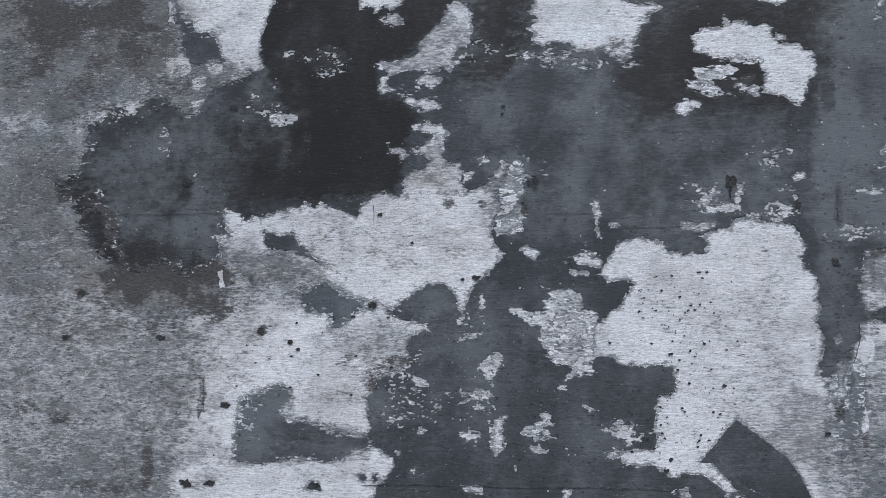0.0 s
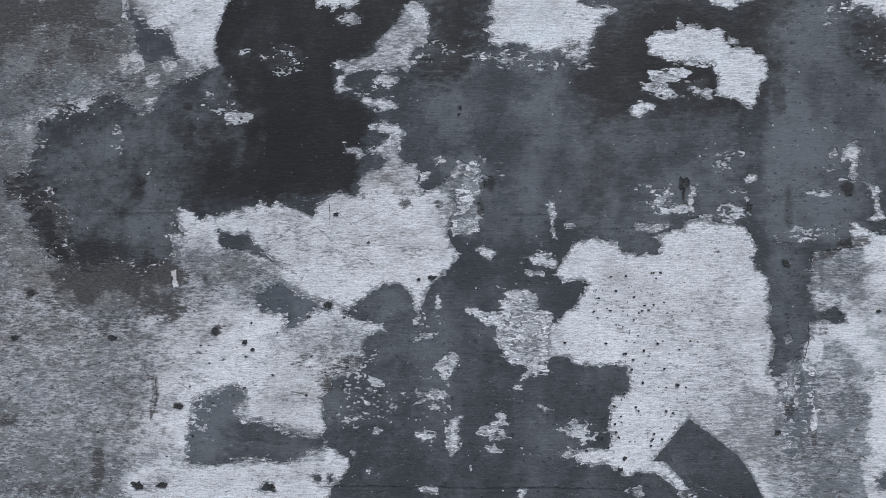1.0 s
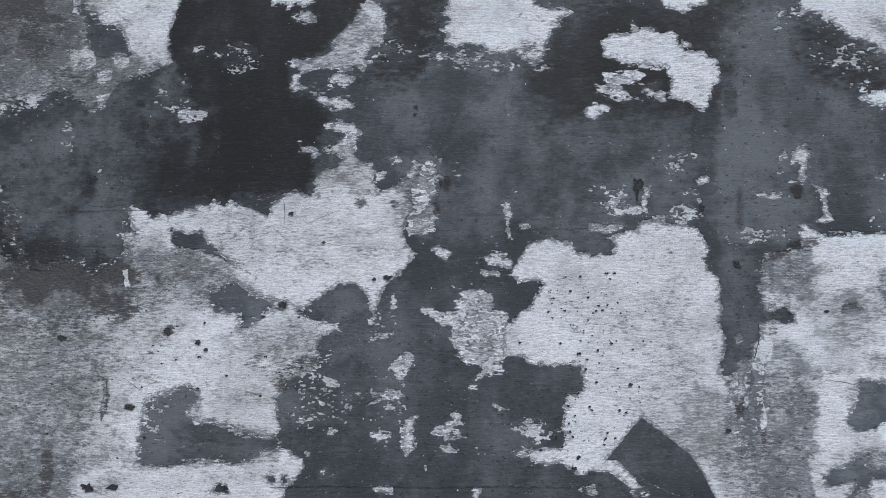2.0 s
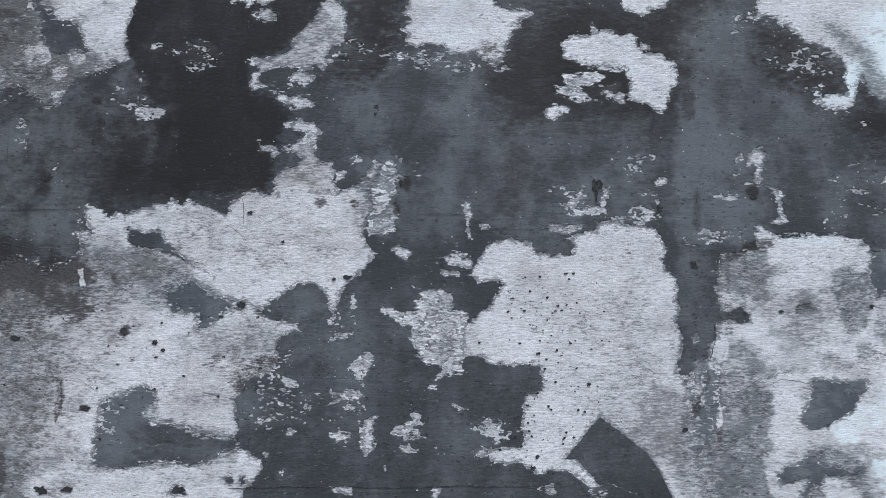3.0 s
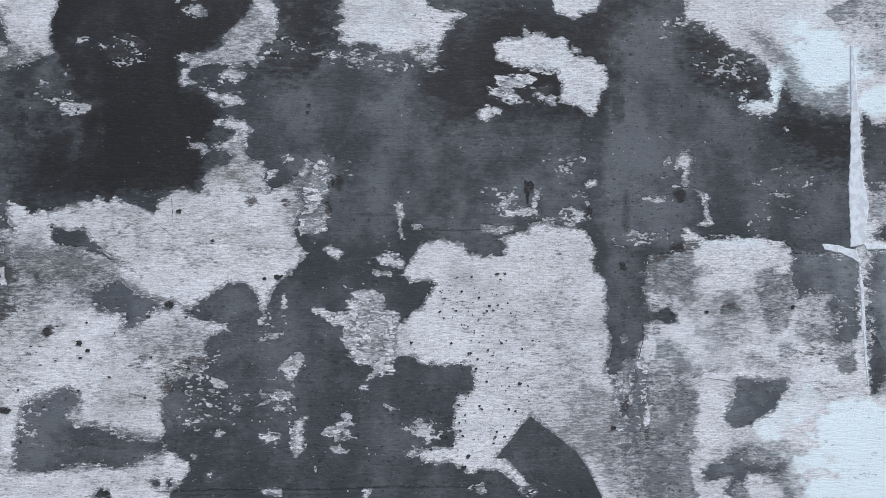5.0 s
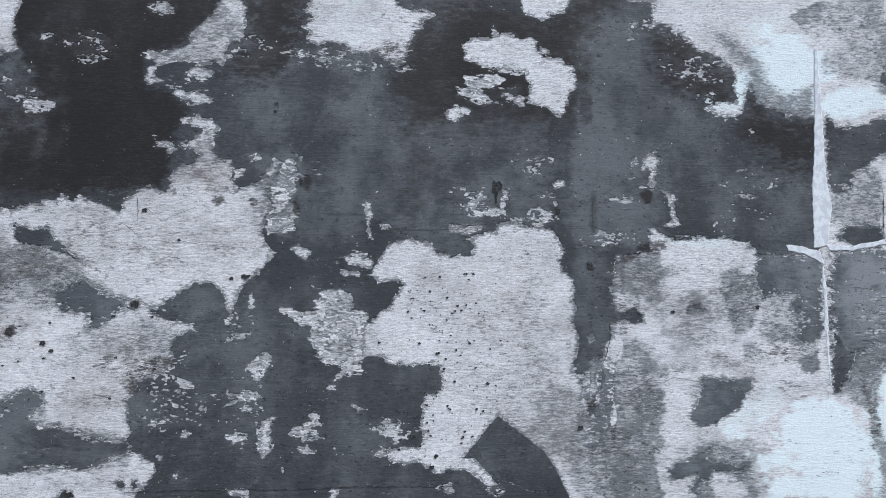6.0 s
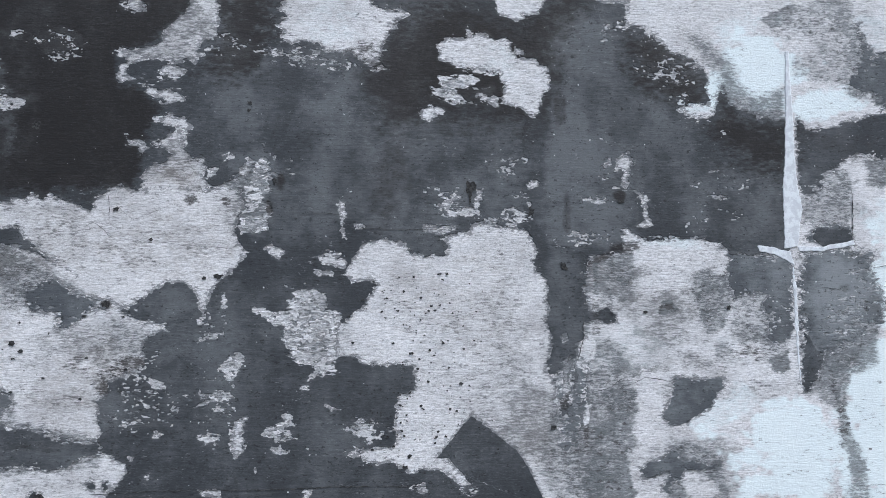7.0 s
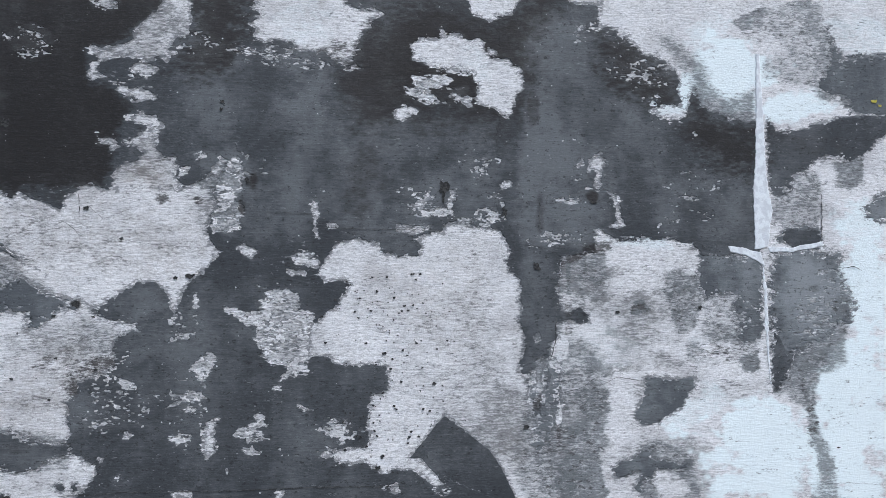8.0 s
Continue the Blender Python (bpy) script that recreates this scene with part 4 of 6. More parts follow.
coat("paint_coat", "slate-grey paint coat, scraped and streaked", "thin", [(1.355, 2.108), (1.398, 2.012), (1.464, 2.036), (1.647, 2.047), (1.640, 1.873), (1.409, 1.864), (1.411, 1.903), (1.314, 1.935), (1.365, 2.014)], 0.007, 0.02)
coat("paint_coat", "slate-grey paint coat, scraped and streaked", "thin", [(1.231, 1.558), (1.319, 1.562), (1.321, 1.522), (1.238, 1.508), (1.194, 1.526)], 0.004, 0.012)
coat("paint_coat", "slate-grey paint coat, scraped and streaked", "thin", [(1.186, 1.488), (1.253, 1.504), (1.364, 1.482), (1.375, 1.414), (1.411, 1.346), (1.391, 1.305), (1.294, 1.260), (1.236, 1.218), (1.220, 1.181), (1.177, 1.127), (1.174, 1.263), (1.175, 1.413)], 0.008, 0.028)
coat("paint_coat", "slate-grey paint coat, scraped and streaked", "thin", [(1.446, 1.605), (1.500, 1.652), (1.632, 1.677), (1.628, 1.569), (1.489, 1.575)], 0.008, 0.02)
wash([(-1.174, 2.034), (-0.979, 2.012), (-0.883, 1.974), (-1.010, 1.948), (-1.041, 1.872), (-1.122, 1.862), (-1.254, 1.923)], 0.8, 0.05)
wash([(-0.592, 1.981), (-0.458, 2.063), (-0.385, 2.129), (-0.330, 2.170), (-0.332, 2.043), (-0.399, 1.974), (-0.544, 1.896)], 0.22, 0.04)
wash([(0.502, 1.082), (0.601, 1.096), (0.610, 0.847), (0.512, 0.846), (0.472, 0.929)], 0.5, 0.05)
wash([(-1.800, 2.326), (-1.180, 2.288), (-1.138, 2.016), (-1.255, 1.930), (-1.412, 1.877), (-1.503, 1.825), (-1.574, 1.891), (-1.781, 1.850)], 0.92, 0.07)
wash([(-1.783, 1.898), (-1.488, 1.888), (-1.416, 1.743), (-1.516, 1.683), (-1.426, 1.524), (-1.322, 1.354), (-0.999, 1.323), (-1.041, 1.203), (-1.074, 1.084), (-1.119, 0.965), (-1.146, 0.758), (-1.736, 0.739)], 0.58, 0.09)
wash([(-1.427, 1.540), (-1.327, 1.523), (-1.002, 1.503), (-0.982, 1.443), (-1.007, 1.323), (-1.110, 1.315), (-1.239, 1.300), (-1.338, 1.346)], 0.92, 0.09)
wash([(-1.782, 1.866), (-1.487, 1.856), (-1.399, 1.727), (-1.330, 1.632), (-1.268, 1.491), (-1.298, 1.377), (-1.556, 1.370), (-1.762, 1.387)], 0.72, 0.08)
wash([(-0.308, 1.653), (-0.251, 1.711), (-0.210, 1.758), (-0.164, 1.696), (-0.178, 1.522), (-0.249, 1.494), (-0.286, 1.551), (-0.250, 1.609)], 0.6, 0.03)
wash([(-1.002, 1.503), (-0.907, 1.487), (-0.814, 1.516), (-0.775, 1.456), (-0.629, 1.366), (-0.750, 1.322), (-0.874, 1.352), (-0.969, 1.413)], 0.55, 0.04)
wash([(1.190, 1.495), (1.365, 1.486), (1.408, 1.353), (1.375, 1.203), (1.291, 1.181), (1.281, 1.114), (1.179, 1.115)], 0.6, 0.03)
wash([(0.986, 1.486), (1.150, 1.485), (1.142, 1.189), (1.057, 1.204), (1.045, 1.323), (0.961, 1.411)], 0.5, 0.04)
wash([(0.615, 1.478), (0.737, 1.492), (0.734, 1.378), (0.676, 1.322), (0.620, 1.350)], 0.35, 0.05)
wash([(1.203, 1.685), (1.324, 1.718), (1.321, 1.519), (1.194, 1.518)], 0.35, 0.03)
wash([(0.589, 1.209), (0.729, 1.195), (0.732, 1.013), (0.596, 0.874), (0.579, 1.041)], 0.42, 0.05)
wash([(0.979, 1.894), (1.146, 1.930), (1.143, 1.845), (0.986, 1.841)], 0.65, 0.03)
wash([(0.181, 1.580), (0.468, 1.582), (0.460, 1.547), (0.353, 1.543), (0.267, 1.533), (0.181, 1.522)], 0.35, 0.03)
wash([(-1.264, 1.006), (-1.199, 1.008), (-1.188, 0.874), (-1.211, 0.830), (-1.267, 0.828)], 0.5, 0.03)
wash([(-0.180, 1.991), (0.053, 1.975), (0.046, 1.952), (-0.165, 1.958)], 0.55, 0.03)
wash([(-0.933, 1.130), (-0.810, 1.146), (-0.801, 1.073), (-0.597, 1.018), (-0.612, 0.954), (-0.961, 0.931)], 0.5, 0.03)
wash([(-0.593, 1.322), (-0.492, 1.307), (-0.448, 1.265), (-0.547, 1.194), (-0.588, 1.067), (-0.611, 1.123), (-0.620, 1.250)], 0.35, 0.05)
wash([(0.501, 1.435), (0.517, 1.138), (0.587, 1.124), (0.619, 1.322), (0.608, 1.450)], 0.6, 0.03)
wash([(0.857, 2.087), (0.935, 2.062), (0.997, 2.002), (1.030, 1.919), (1.136, 1.876), (1.143, 1.843), (1.009, 1.834), (0.966, 1.891), (0.974, 1.952), (0.919, 2.015)], 0.66, 0.05)
wash([(1.075, 2.110), (1.167, 2.154), (1.289, 2.192), (1.338, 2.178), (1.360, 2.105), (1.395, 2.012), (1.379, 1.936), (1.314, 1.942), (1.173, 1.954), (1.175, 2.016), (1.252, 2.034), (1.190, 2.086)], 0.42, 0.022)
wash([(1.231, 1.263), (1.375, 1.308), (1.378, 1.203), (1.291, 1.181), (1.275, 1.055), (1.250, 1.129), (1.203, 1.130)], 0.7, 0.022)
wash([(0.733, 0.906), (0.779, 0.960), (0.824, 0.991), (0.855, 1.002), (0.872, 0.955), (0.948, 0.950), (0.970, 0.853), (0.936, 0.882), (0.883, 0.929), (0.838, 0.916), (0.867, 0.858), (0.814, 0.830), (0.800, 0.916)], 0.6, 0.022)
wash([(1.287, 1.040), (1.310, 1.032), (1.343, 0.921), (1.359, 0.819), (1.265, 0.821), (1.299, 0.922)], 0.5, 0.022)
wash([(0.576, 1.138), (0.603, 1.209), (0.618, 1.138), (0.600, 1.041), (0.578, 0.985), (0.550, 0.999), (0.537, 1.068), (0.517, 1.124)], 0.7, 0.022)
wash([(0.632, 1.134), (0.691, 1.148), (0.729, 1.133), (0.743, 1.09), (0.727, 1.032), (0.734, 0.989), (0.704, 0.975), (0.615, 0.991), (0.616, 1.034), (0.661, 1.062)], 0.62, 0.02)
wash([(0.593, 0.956), (0.63, 0.976), (0.704, 0.968), (0.711, 0.904), (0.733, 0.875), (0.702, 0.826), (0.599, 0.828), (0.585, 0.906)], 0.72, 0.02)
wash([(0.643, 1.476), (0.726, 1.491), (0.732, 1.425), (0.709, 1.395), (0.649, 1.41)], 0.6, 0.02)
wash([(0.885, 1.426), (0.924, 1.456), (0.977, 1.426), (0.983, 1.352), (0.967, 1.293), (0.92, 1.264), (0.906, 1.308), (0.891, 1.352), (0.876, 1.381)], 0.6, 0.02)
wash([(0.8, 1.359), (0.823, 1.374), (0.845, 1.34), (0.814, 1.328), (0.799, 1.334)], 0.85, 0.008)
wash([(0.832, 1.002), (0.855, 1.016), (0.915, 0.987), (0.937, 0.964), (0.884, 0.955), (0.839, 0.966)], 0.5, 0.02)
wash([(0.618, 1.264), (0.663, 1.279), (0.707, 1.235), (0.692, 1.177), (0.647, 1.134), (0.602, 1.12), (0.595, 1.177), (0.618, 1.206)], 0.45, 0.025)
wash([(0.935, 1.256), (0.981, 1.263), (0.988, 1.227), (0.952, 1.197), (0.931, 1.219)], 0.5, 0.015)
wash([(1.231, 1.263), (1.311, 1.308), (1.383, 1.323), (1.383, 1.203), (1.339, 1.181), (1.291, 1.173), (1.283, 1.114), (1.272, 1.07), (1.211, 1.115), (1.196, 1.144)], 0.55, 0.02)
wash([(1.276, 1.188), (1.299, 1.173), (1.288, 1.084), (1.303, 1.04), (1.324, 0.966), (1.346, 0.921), (1.298, 0.893), (1.285, 0.966), (1.27, 0.981), (1.264, 1.055), (1.281, 1.084)], 0.62, 0.012)
wash([(0.62, 1.498), (0.638, 1.48), (0.637, 1.381), (0.622, 1.378), (0.62, 1.454)], 0.8, 0.01)
wash([(0.991, 1.352), (1.076, 1.338), (1.074, 1.248), (1.012, 1.24), (0.981, 1.263)], 0.4, 0.03)
wash([(1.081, 1.204), (1.144, 1.245), (1.145, 1.174), (1.119, 1.174)], 0.75, 0.012)
wash([(1.187, 1.685), (1.324, 1.718), (1.322, 1.55), (1.207, 1.549), (1.184, 1.594)], 0.42, 0.02)
wash([(1.369, 1.735), (1.454, 1.752), (1.444, 1.69), (1.411, 1.658), (1.379, 1.673)], 0.7, 0.02)
wash([(1.449, 1.613), (1.483, 1.652), (1.566, 1.676), (1.562, 1.583), (1.497, 1.579)], 0.8, 0.012)
wash([(1.075, 2.113), (1.114, 2.138), (1.177, 2.156), (1.176, 2.105), (1.129, 2.091), (1.094, 2.099)], 0.62, 0.01)
wash([(1.29, 2.224), (1.325, 2.178), (1.349, 2.116), (1.386, 2.054), (1.408, 2.022), (1.363, 1.952), (1.41, 1.891), (1.329, 1.904), (1.299, 1.981), (1.334, 2.045), (1.295, 2.09)], 0.55, 0.02)
wash([(1.401, 2.012), (1.439, 2.029), (1.58, 2.04), (1.574, 1.879), (1.459, 1.879), (1.402, 1.89), (1.376, 1.936), (1.389, 1.984)], 0.92, 0.01)
soiled([(-1.604, 2.256), (-1.486, 2.25), (-1.501, 2.177), (-1.493, 2.128), (-1.52, 2.085), (-1.563, 2.077), (-1.595, 2.101), (-1.583, 2.149)], 0.8, 0.02)
soiled([(-1.416, 2.189), (-1.338, 2.241), (-1.279, 2.238), (-1.293, 2.15), (-1.317, 2.104), (-1.377, 2.115), (-1.409, 2.084), (-1.428, 2.125)], 0.45, 0.03)
soiled([(-1.318, 2.144), (-1.297, 2.151), (-1.275, 2.102), (-1.254, 2.053), (-1.274, 2.032), (-1.3, 2.063), (-1.328, 2.056), (-1.317, 2.096)], 0.7, 0.012)
soiled([(-1.507, 1.69), (-1.465, 1.7), (-1.414, 1.672), (-1.356, 1.671), (-1.321, 1.631), (-1.303, 1.554), (-1.268, 1.476), (-1.283, 1.43), (-1.316, 1.446), (-1.334, 1.492), (-1.393, 1.524), (-1.419, 1.571), (-1.413, 1.633), (-1.439, 1.657), (-1.463, 1.634), (-1.498, 1.651)], 0.9, 0.02)
soiled([(-1.318, 1.507), (-1.228, 1.522), (-1.114, 1.49), (-1.018, 1.473), (-1.025, 1.443), (-1.089, 1.451), (-1.096, 1.414), (-1.031, 1.338), (-0.999, 1.338), (-1.007, 1.323), (-1.063, 1.345), (-1.104, 1.398), (-1.111, 1.361), (-1.16, 1.384), (-1.209, 1.414), (-1.221, 1.369), (-1.256, 1.346), (-1.298, 1.369)], 0.95, 0.03)
soiled([(-1.556, 1.882), (-1.455, 1.902), (-1.42, 1.877), (-1.437, 1.862), (-1.521, 1.849)], 0.4, 0.02)
soiled([(-1.075, 1.166), (-1.056, 1.161), (-1.049, 1.114), (-1.057, 1.069), (-1.073, 1.047), (-1.082, 1.091), (-1.066, 1.121)], 0.7, 0.008)
soiled([(-1.011, 1.1), (-0.987, 1.103), (-0.976, 1.089), (-0.991, 1.077), (-1.011, 1.083)], 0.9, 0.008)
soiled([(-0.912, 1.278), (-0.89, 1.308), (-0.885, 1.293), (-0.9, 1.27)], 0.9, 0.006)
scraped([(-1.18, 2.192), (-1.161, 2.172), (-1.162, 2.128), (-1.177, 2.132)], 0.8, 0.006)
scraped([(-1.188, 2.034), (-1.15, 2.036), (-1.115, 2.023), (-1.105, 1.991), (-1.137, 1.967), (-1.173, 1.969), (-1.19, 2.003)], 0.5, 0.012)
scraped([(-1.111, 1.968), (-1.067, 1.979), (-1.059, 1.95), (-1.091, 1.928), (-1.11, 1.937)], 0.52, 0.01)
scraped([(-1.11, 1.905), (-1.074, 1.913), (-1.051, 1.894), (-1.06, 1.869), (-1.097, 1.863)], 0.6, 0.008)
scraped([(-1.487, 1.853), (-1.453, 1.834), (-1.416, 1.844), (-1.413, 1.743), (-1.453, 1.724), (-1.479, 1.704), (-1.467, 1.76)], 0.32, 0.015)
scraped([(-1.068, 2.013), (-1.019, 2.008), (-1.007, 1.979), (-1.043, 1.968), (-1.063, 1.989)], 0.52, 0.01)
scraped([(-1.643, 1.893), (-1.541, 1.922), (-1.503, 1.809), (-1.569, 1.747), (-1.622, 1.78)], 0.25, 0.05)
scraped([(-1.289, 1.991), (-1.239, 1.973), (-1.235, 1.934), (-1.312, 1.921), (-1.33, 1.945)], 0.35, 0.02)
scraped([(-1.58, 2.076), (-1.494, 2.08), (-1.425, 2.029), (-1.472, 1.919), (-1.558, 1.938)], 0.25, 0.05)
scraped([(-1.299, 1.407), (-1.16, 1.384), (-1.143, 1.353), (-1.215, 1.341), (-1.233, 1.384)], 0.3, 0.02)
scraped([(-1.053, 1.173), (-0.996, 1.177), (-0.988, 1.144), (-1.043, 1.114), (-1.055, 1.129)], 0.52, 0.01)
scraped([(-1.025, 1.443), (-1.009, 1.446), (-1.004, 1.398), (-1.019, 1.395)], 0.8, 0.006)
scraped([(0.581, 1.281), (0.603, 1.281), (0.621, 1.264), (0.63, 1.242), (0.618, 1.213), (0.603, 1.206), (0.599, 1.134), (0.61, 1.062), (0.594, 1.037), (0.584, 1.12), (0.579, 1.206)], 1.0, 0.008)
# Where the coats have come off and the white wall shows.
bare([(-1.151, 2.211), (-0.861, 2.201), (-0.895, 2.13), (-0.916, 2.072), (-0.918, 2.019), (-0.91, 2.002), (-0.927, 1.984), (-0.945, 1.99), (-0.973, 1.974), (-0.996, 1.979), (-0.989, 1.998), (-1.013, 2.021), (-1.021, 2.044), (-1.04, 2.073), (-1.035, 2.091), (-1.062, 2.104), (-1.083, 2.126), (-1.114, 2.132)], 0.0022, 0.004)
bare([(-1.058, 2.015), (-1.02, 2.003), (-1.01, 1.983), (-1.032, 1.97), (-1.057, 1.975)], 0.003, 0.008)
bare([(-0.654, 2.194), (-0.511, 2.189), (-0.529, 2.14), (-0.555, 2.134), (-0.577, 2.141), (-0.592, 2.128), (-0.608, 2.144), (-0.63, 2.143)], 0.003, 0.004)
bare([(-0.565, 2.107), (-0.547, 2.119), (-0.532, 2.109), (-0.527, 2.094), (-0.547, 2.089), (-0.562, 2.098)], 0.003, 0.006)
bare([(-0.382, 2.144), (-0.36, 2.139), (-0.34, 2.116), (-0.343, 2.086), (-0.337, 2.063), (-0.349, 2.033), (-0.381, 2.019), (-0.389, 1.997), (-0.381, 1.979), (-0.396, 1.96), (-0.418, 1.968), (-0.438, 1.956), (-0.456, 1.969), (-0.478, 1.966), (-0.5, 1.973), (-0.53, 1.968), (-0.553, 1.956), (-0.573, 1.975), (-0.577, 1.99), (-0.553, 1.979), (-0.528, 1.983), (-0.516, 2.0), (-0.493, 1.997), (-0.471, 2.014), (-0.483, 2.033), (-0.464, 2.052), (-0.444, 2.066), (-0.434, 2.081), (-0.415, 2.088), (-0.409, 2.115), (-0.394, 2.135)], 0.003, 0.006)
bare([(-0.581, 1.946), (-0.557, 1.959), (-0.563, 1.934), (-0.551, 1.919), (-0.572, 1.904), (-0.586, 1.915)], 0.003, 0.006)
bare([(-0.485, 1.938), (-0.456, 1.951), (-0.421, 1.945), (-0.432, 1.926), (-0.455, 1.919), (-0.479, 1.926)], 0.003, 0.006)
bare([(-0.53, 1.902), (-0.485, 1.889), (-0.455, 1.892), (-0.422, 1.883), (-0.424, 1.856), (-0.455, 1.852), (-0.485, 1.863), (-0.507, 1.876)], 0.004, 0.01)
bare([(-0.477, 1.817), (-0.455, 1.828), (-0.432, 1.818), (-0.407, 1.808), (-0.401, 1.789), (-0.432, 1.791), (-0.455, 1.8), (-0.472, 1.801)], 0.003, 0.006)
bare([(-0.56, 1.769), (-0.544, 1.76), (-0.514, 1.76), (-0.5, 1.739), (-0.525, 1.727), (-0.536, 1.742), (-0.558, 1.752)], 0.003, 0.006)
bare([(-0.481, 1.758), (-0.454, 1.778), (-0.432, 1.783), (-0.413, 1.773), (-0.419, 1.742), (-0.407, 1.717), (-0.373, 1.716), (-0.361, 1.7), (-0.367, 1.663), (-0.361, 1.638), (-0.38, 1.627), (-0.53, 1.628), (-0.523, 1.658), (-0.51, 1.684), (-0.491, 1.705), (-0.469, 1.704), (-0.447, 1.725), (-0.472, 1.738)], 0.003, 0.006)
bare([(-0.361, 1.691), (-0.333, 1.695), (-0.314, 1.721), (-0.295, 1.729), (-0.304, 1.712), (-0.33, 1.699), (-0.342, 1.673), (-0.362, 1.667)], 0.003, 0.012)
bare([(-0.896, 1.585), (-0.87, 1.595), (-0.82, 1.614), (-0.797, 1.608), (-0.782, 1.62), (-0.759, 1.6), (-0.737, 1.616), (-0.707, 1.608), (-0.676, 1.595), (-0.654, 1.587), (-0.642, 1.581), (-0.632, 1.606), (-0.617, 1.621), (-0.595, 1.634), (-0.572, 1.642), (-0.55, 1.635), (-0.528, 1.64), (-0.532, 1.351), (-0.557, 1.344), (-0.575, 1.348), (-0.599, 1.364), (-0.629, 1.372), (-0.659, 1.398), (-0.671, 1.427), (-0.707, 1.436), (-0.735, 1.461), (-0.765, 1.486), (-0.799, 1.516), (-0.814, 1.543), (-0.854, 1.534), (-0.884, 1.547), (-0.906, 1.556), (-0.918, 1.574)], 0.0022, 0.004)
bare([(-0.528, 1.64), (-0.454, 1.645), (-0.362, 1.635), (-0.324, 1.648), (-0.295, 1.663), (-0.275, 1.694), (-0.259, 1.722), (-0.241, 1.712), (-0.251, 1.683), (-0.27, 1.654), (-0.277, 1.625), (-0.266, 1.589), (-0.286, 1.576), (-0.277, 1.558), (-0.292, 1.544), (-0.286, 1.516), (-0.27, 1.494), (-0.248, 1.484), (-0.266, 1.468), (-0.292, 1.44), (-0.313, 1.42), (-0.332, 1.405), (-0.347, 1.379), (-0.357, 1.351), (-0.364, 1.319), (-0.376, 1.351), (-0.385, 1.384), (-0.411, 1.406), (-0.452, 1.404), (-0.484, 1.387), (-0.511, 1.37), (-0.532, 1.351), (-0.57, 1.373), (-0.572, 1.607)], 0.0022, 0.004)
bare([(-1.006, 1.592), (-0.988, 1.598), (-0.967, 1.582), (-0.965, 1.552), (-0.986, 1.541), (-1.002, 1.56)], 0.003, 0.006)
bare([(-1.022, 1.537), (-0.986, 1.533), (-0.94, 1.541), (-0.917, 1.511), (-0.947, 1.5), (-0.993, 1.512), (-1.016, 1.515)], 0.003, 0.006)
bare([(-0.219, 1.494), (-0.198, 1.503), (-0.165, 1.485), (-0.179, 1.464), (-0.198, 1.472)], 0.0015, 0.004)
bare([(-0.079, 1.47), (-0.054, 1.477), (-0.033, 1.467), (-0.01, 1.461), (-0.012, 1.441), (-0.04, 1.447), (-0.069, 1.453)], 0.0025, 0.005)
bare([(-0.092, 1.433), (-0.055, 1.438), (-0.049, 1.428), (-0.082, 1.423)], 0.0012, 0.004)
bare([(-0.032, 1.616), (-0.015, 1.608), (-0.014, 1.572), (-0.02, 1.557), (-0.014, 1.52), (-0.021, 1.52), (-0.027, 1.562), (-0.031, 1.59)], 0.0015, 0.005)
bare([(0.007, 1.553), (0.027, 1.561), (0.03, 1.545), (0.01, 1.541)], 0.002, 0.008)
bare([(-0.178, 2.178), (0.037, 2.171), (0.051, 2.121), (0.094, 2.112), (0.123, 2.113), (0.143, 2.101), (0.115, 2.087), (0.112, 2.065), (0.093, 2.055), (0.086, 2.031), (0.079, 2.021), (0.074, 1.996), (0.057, 1.97), (0.042, 1.963), (0.028, 1.974), (-0.001, 1.99), (-0.037, 1.999), (-0.066, 1.996), (-0.088, 2.019), (-0.117, 2.022), (-0.153, 2.017), (-0.178, 2.024), (-0.172, 2.051), (-0.19, 2.063), (-0.181, 2.081), (-0.169, 2.086), (-0.187, 2.103), (-0.172, 2.118)], 0.003, 0.011)
bare([(0.221, 2.025), (0.243, 2.036), (0.271, 2.038), (0.3, 2.044), (0.321, 2.054), (0.349, 2.05), (0.37, 2.038), (0.391, 2.046), (0.409, 2.037), (0.412, 2.016), (0.425, 1.996), (0.445, 1.989), (0.474, 1.991), (0.487, 1.974), (0.505, 1.966), (0.51, 1.937), (0.514, 1.915), (0.495, 1.901), (0.489, 1.873), (0.482, 1.851), (0.473, 1.834), (0.45, 1.845), (0.439, 1.862), (0.416, 1.867), (0.384, 1.872), (0.388, 1.897), (0.396, 1.918), (0.375, 1.948), (0.347, 1.96), (0.298, 1.957), (0.256, 1.972), (0.225, 1.984)], 0.0025, 0.004)
bare([(0.29, 2.065), (0.3, 2.072), (0.31, 2.059), (0.3, 2.05)], 0.002, 0.004)
bare([(0.419, 2.022), (0.439, 2.014), (0.448, 2.001), (0.425, 2.0)], 0.002, 0.004)
bare([(0.222, 1.935), (0.263, 1.943), (0.298, 1.949), (0.326, 1.934), (0.312, 1.913), (0.269, 1.907), (0.283, 1.884), (0.276, 1.866), (0.241, 1.875), (0.213, 1.893), (0.199, 1.908), (0.218, 1.915)], 0.005, 0.012)
bare([(0.349, 1.883), (0.374, 1.884), (0.375, 1.864), (0.351, 1.867)], 0.003, 0.01)
bare([(0.182, 1.85), (0.201, 1.857), (0.213, 1.835), (0.197, 1.821), (0.179, 1.829)], 0.003, 0.006)
bare([(0.365, 2.16), (0.505, 2.155), (0.483, 2.112), (0.444, 2.106), (0.427, 2.092), (0.406, 2.104), (0.378, 2.108)], 0.003, 0.004)
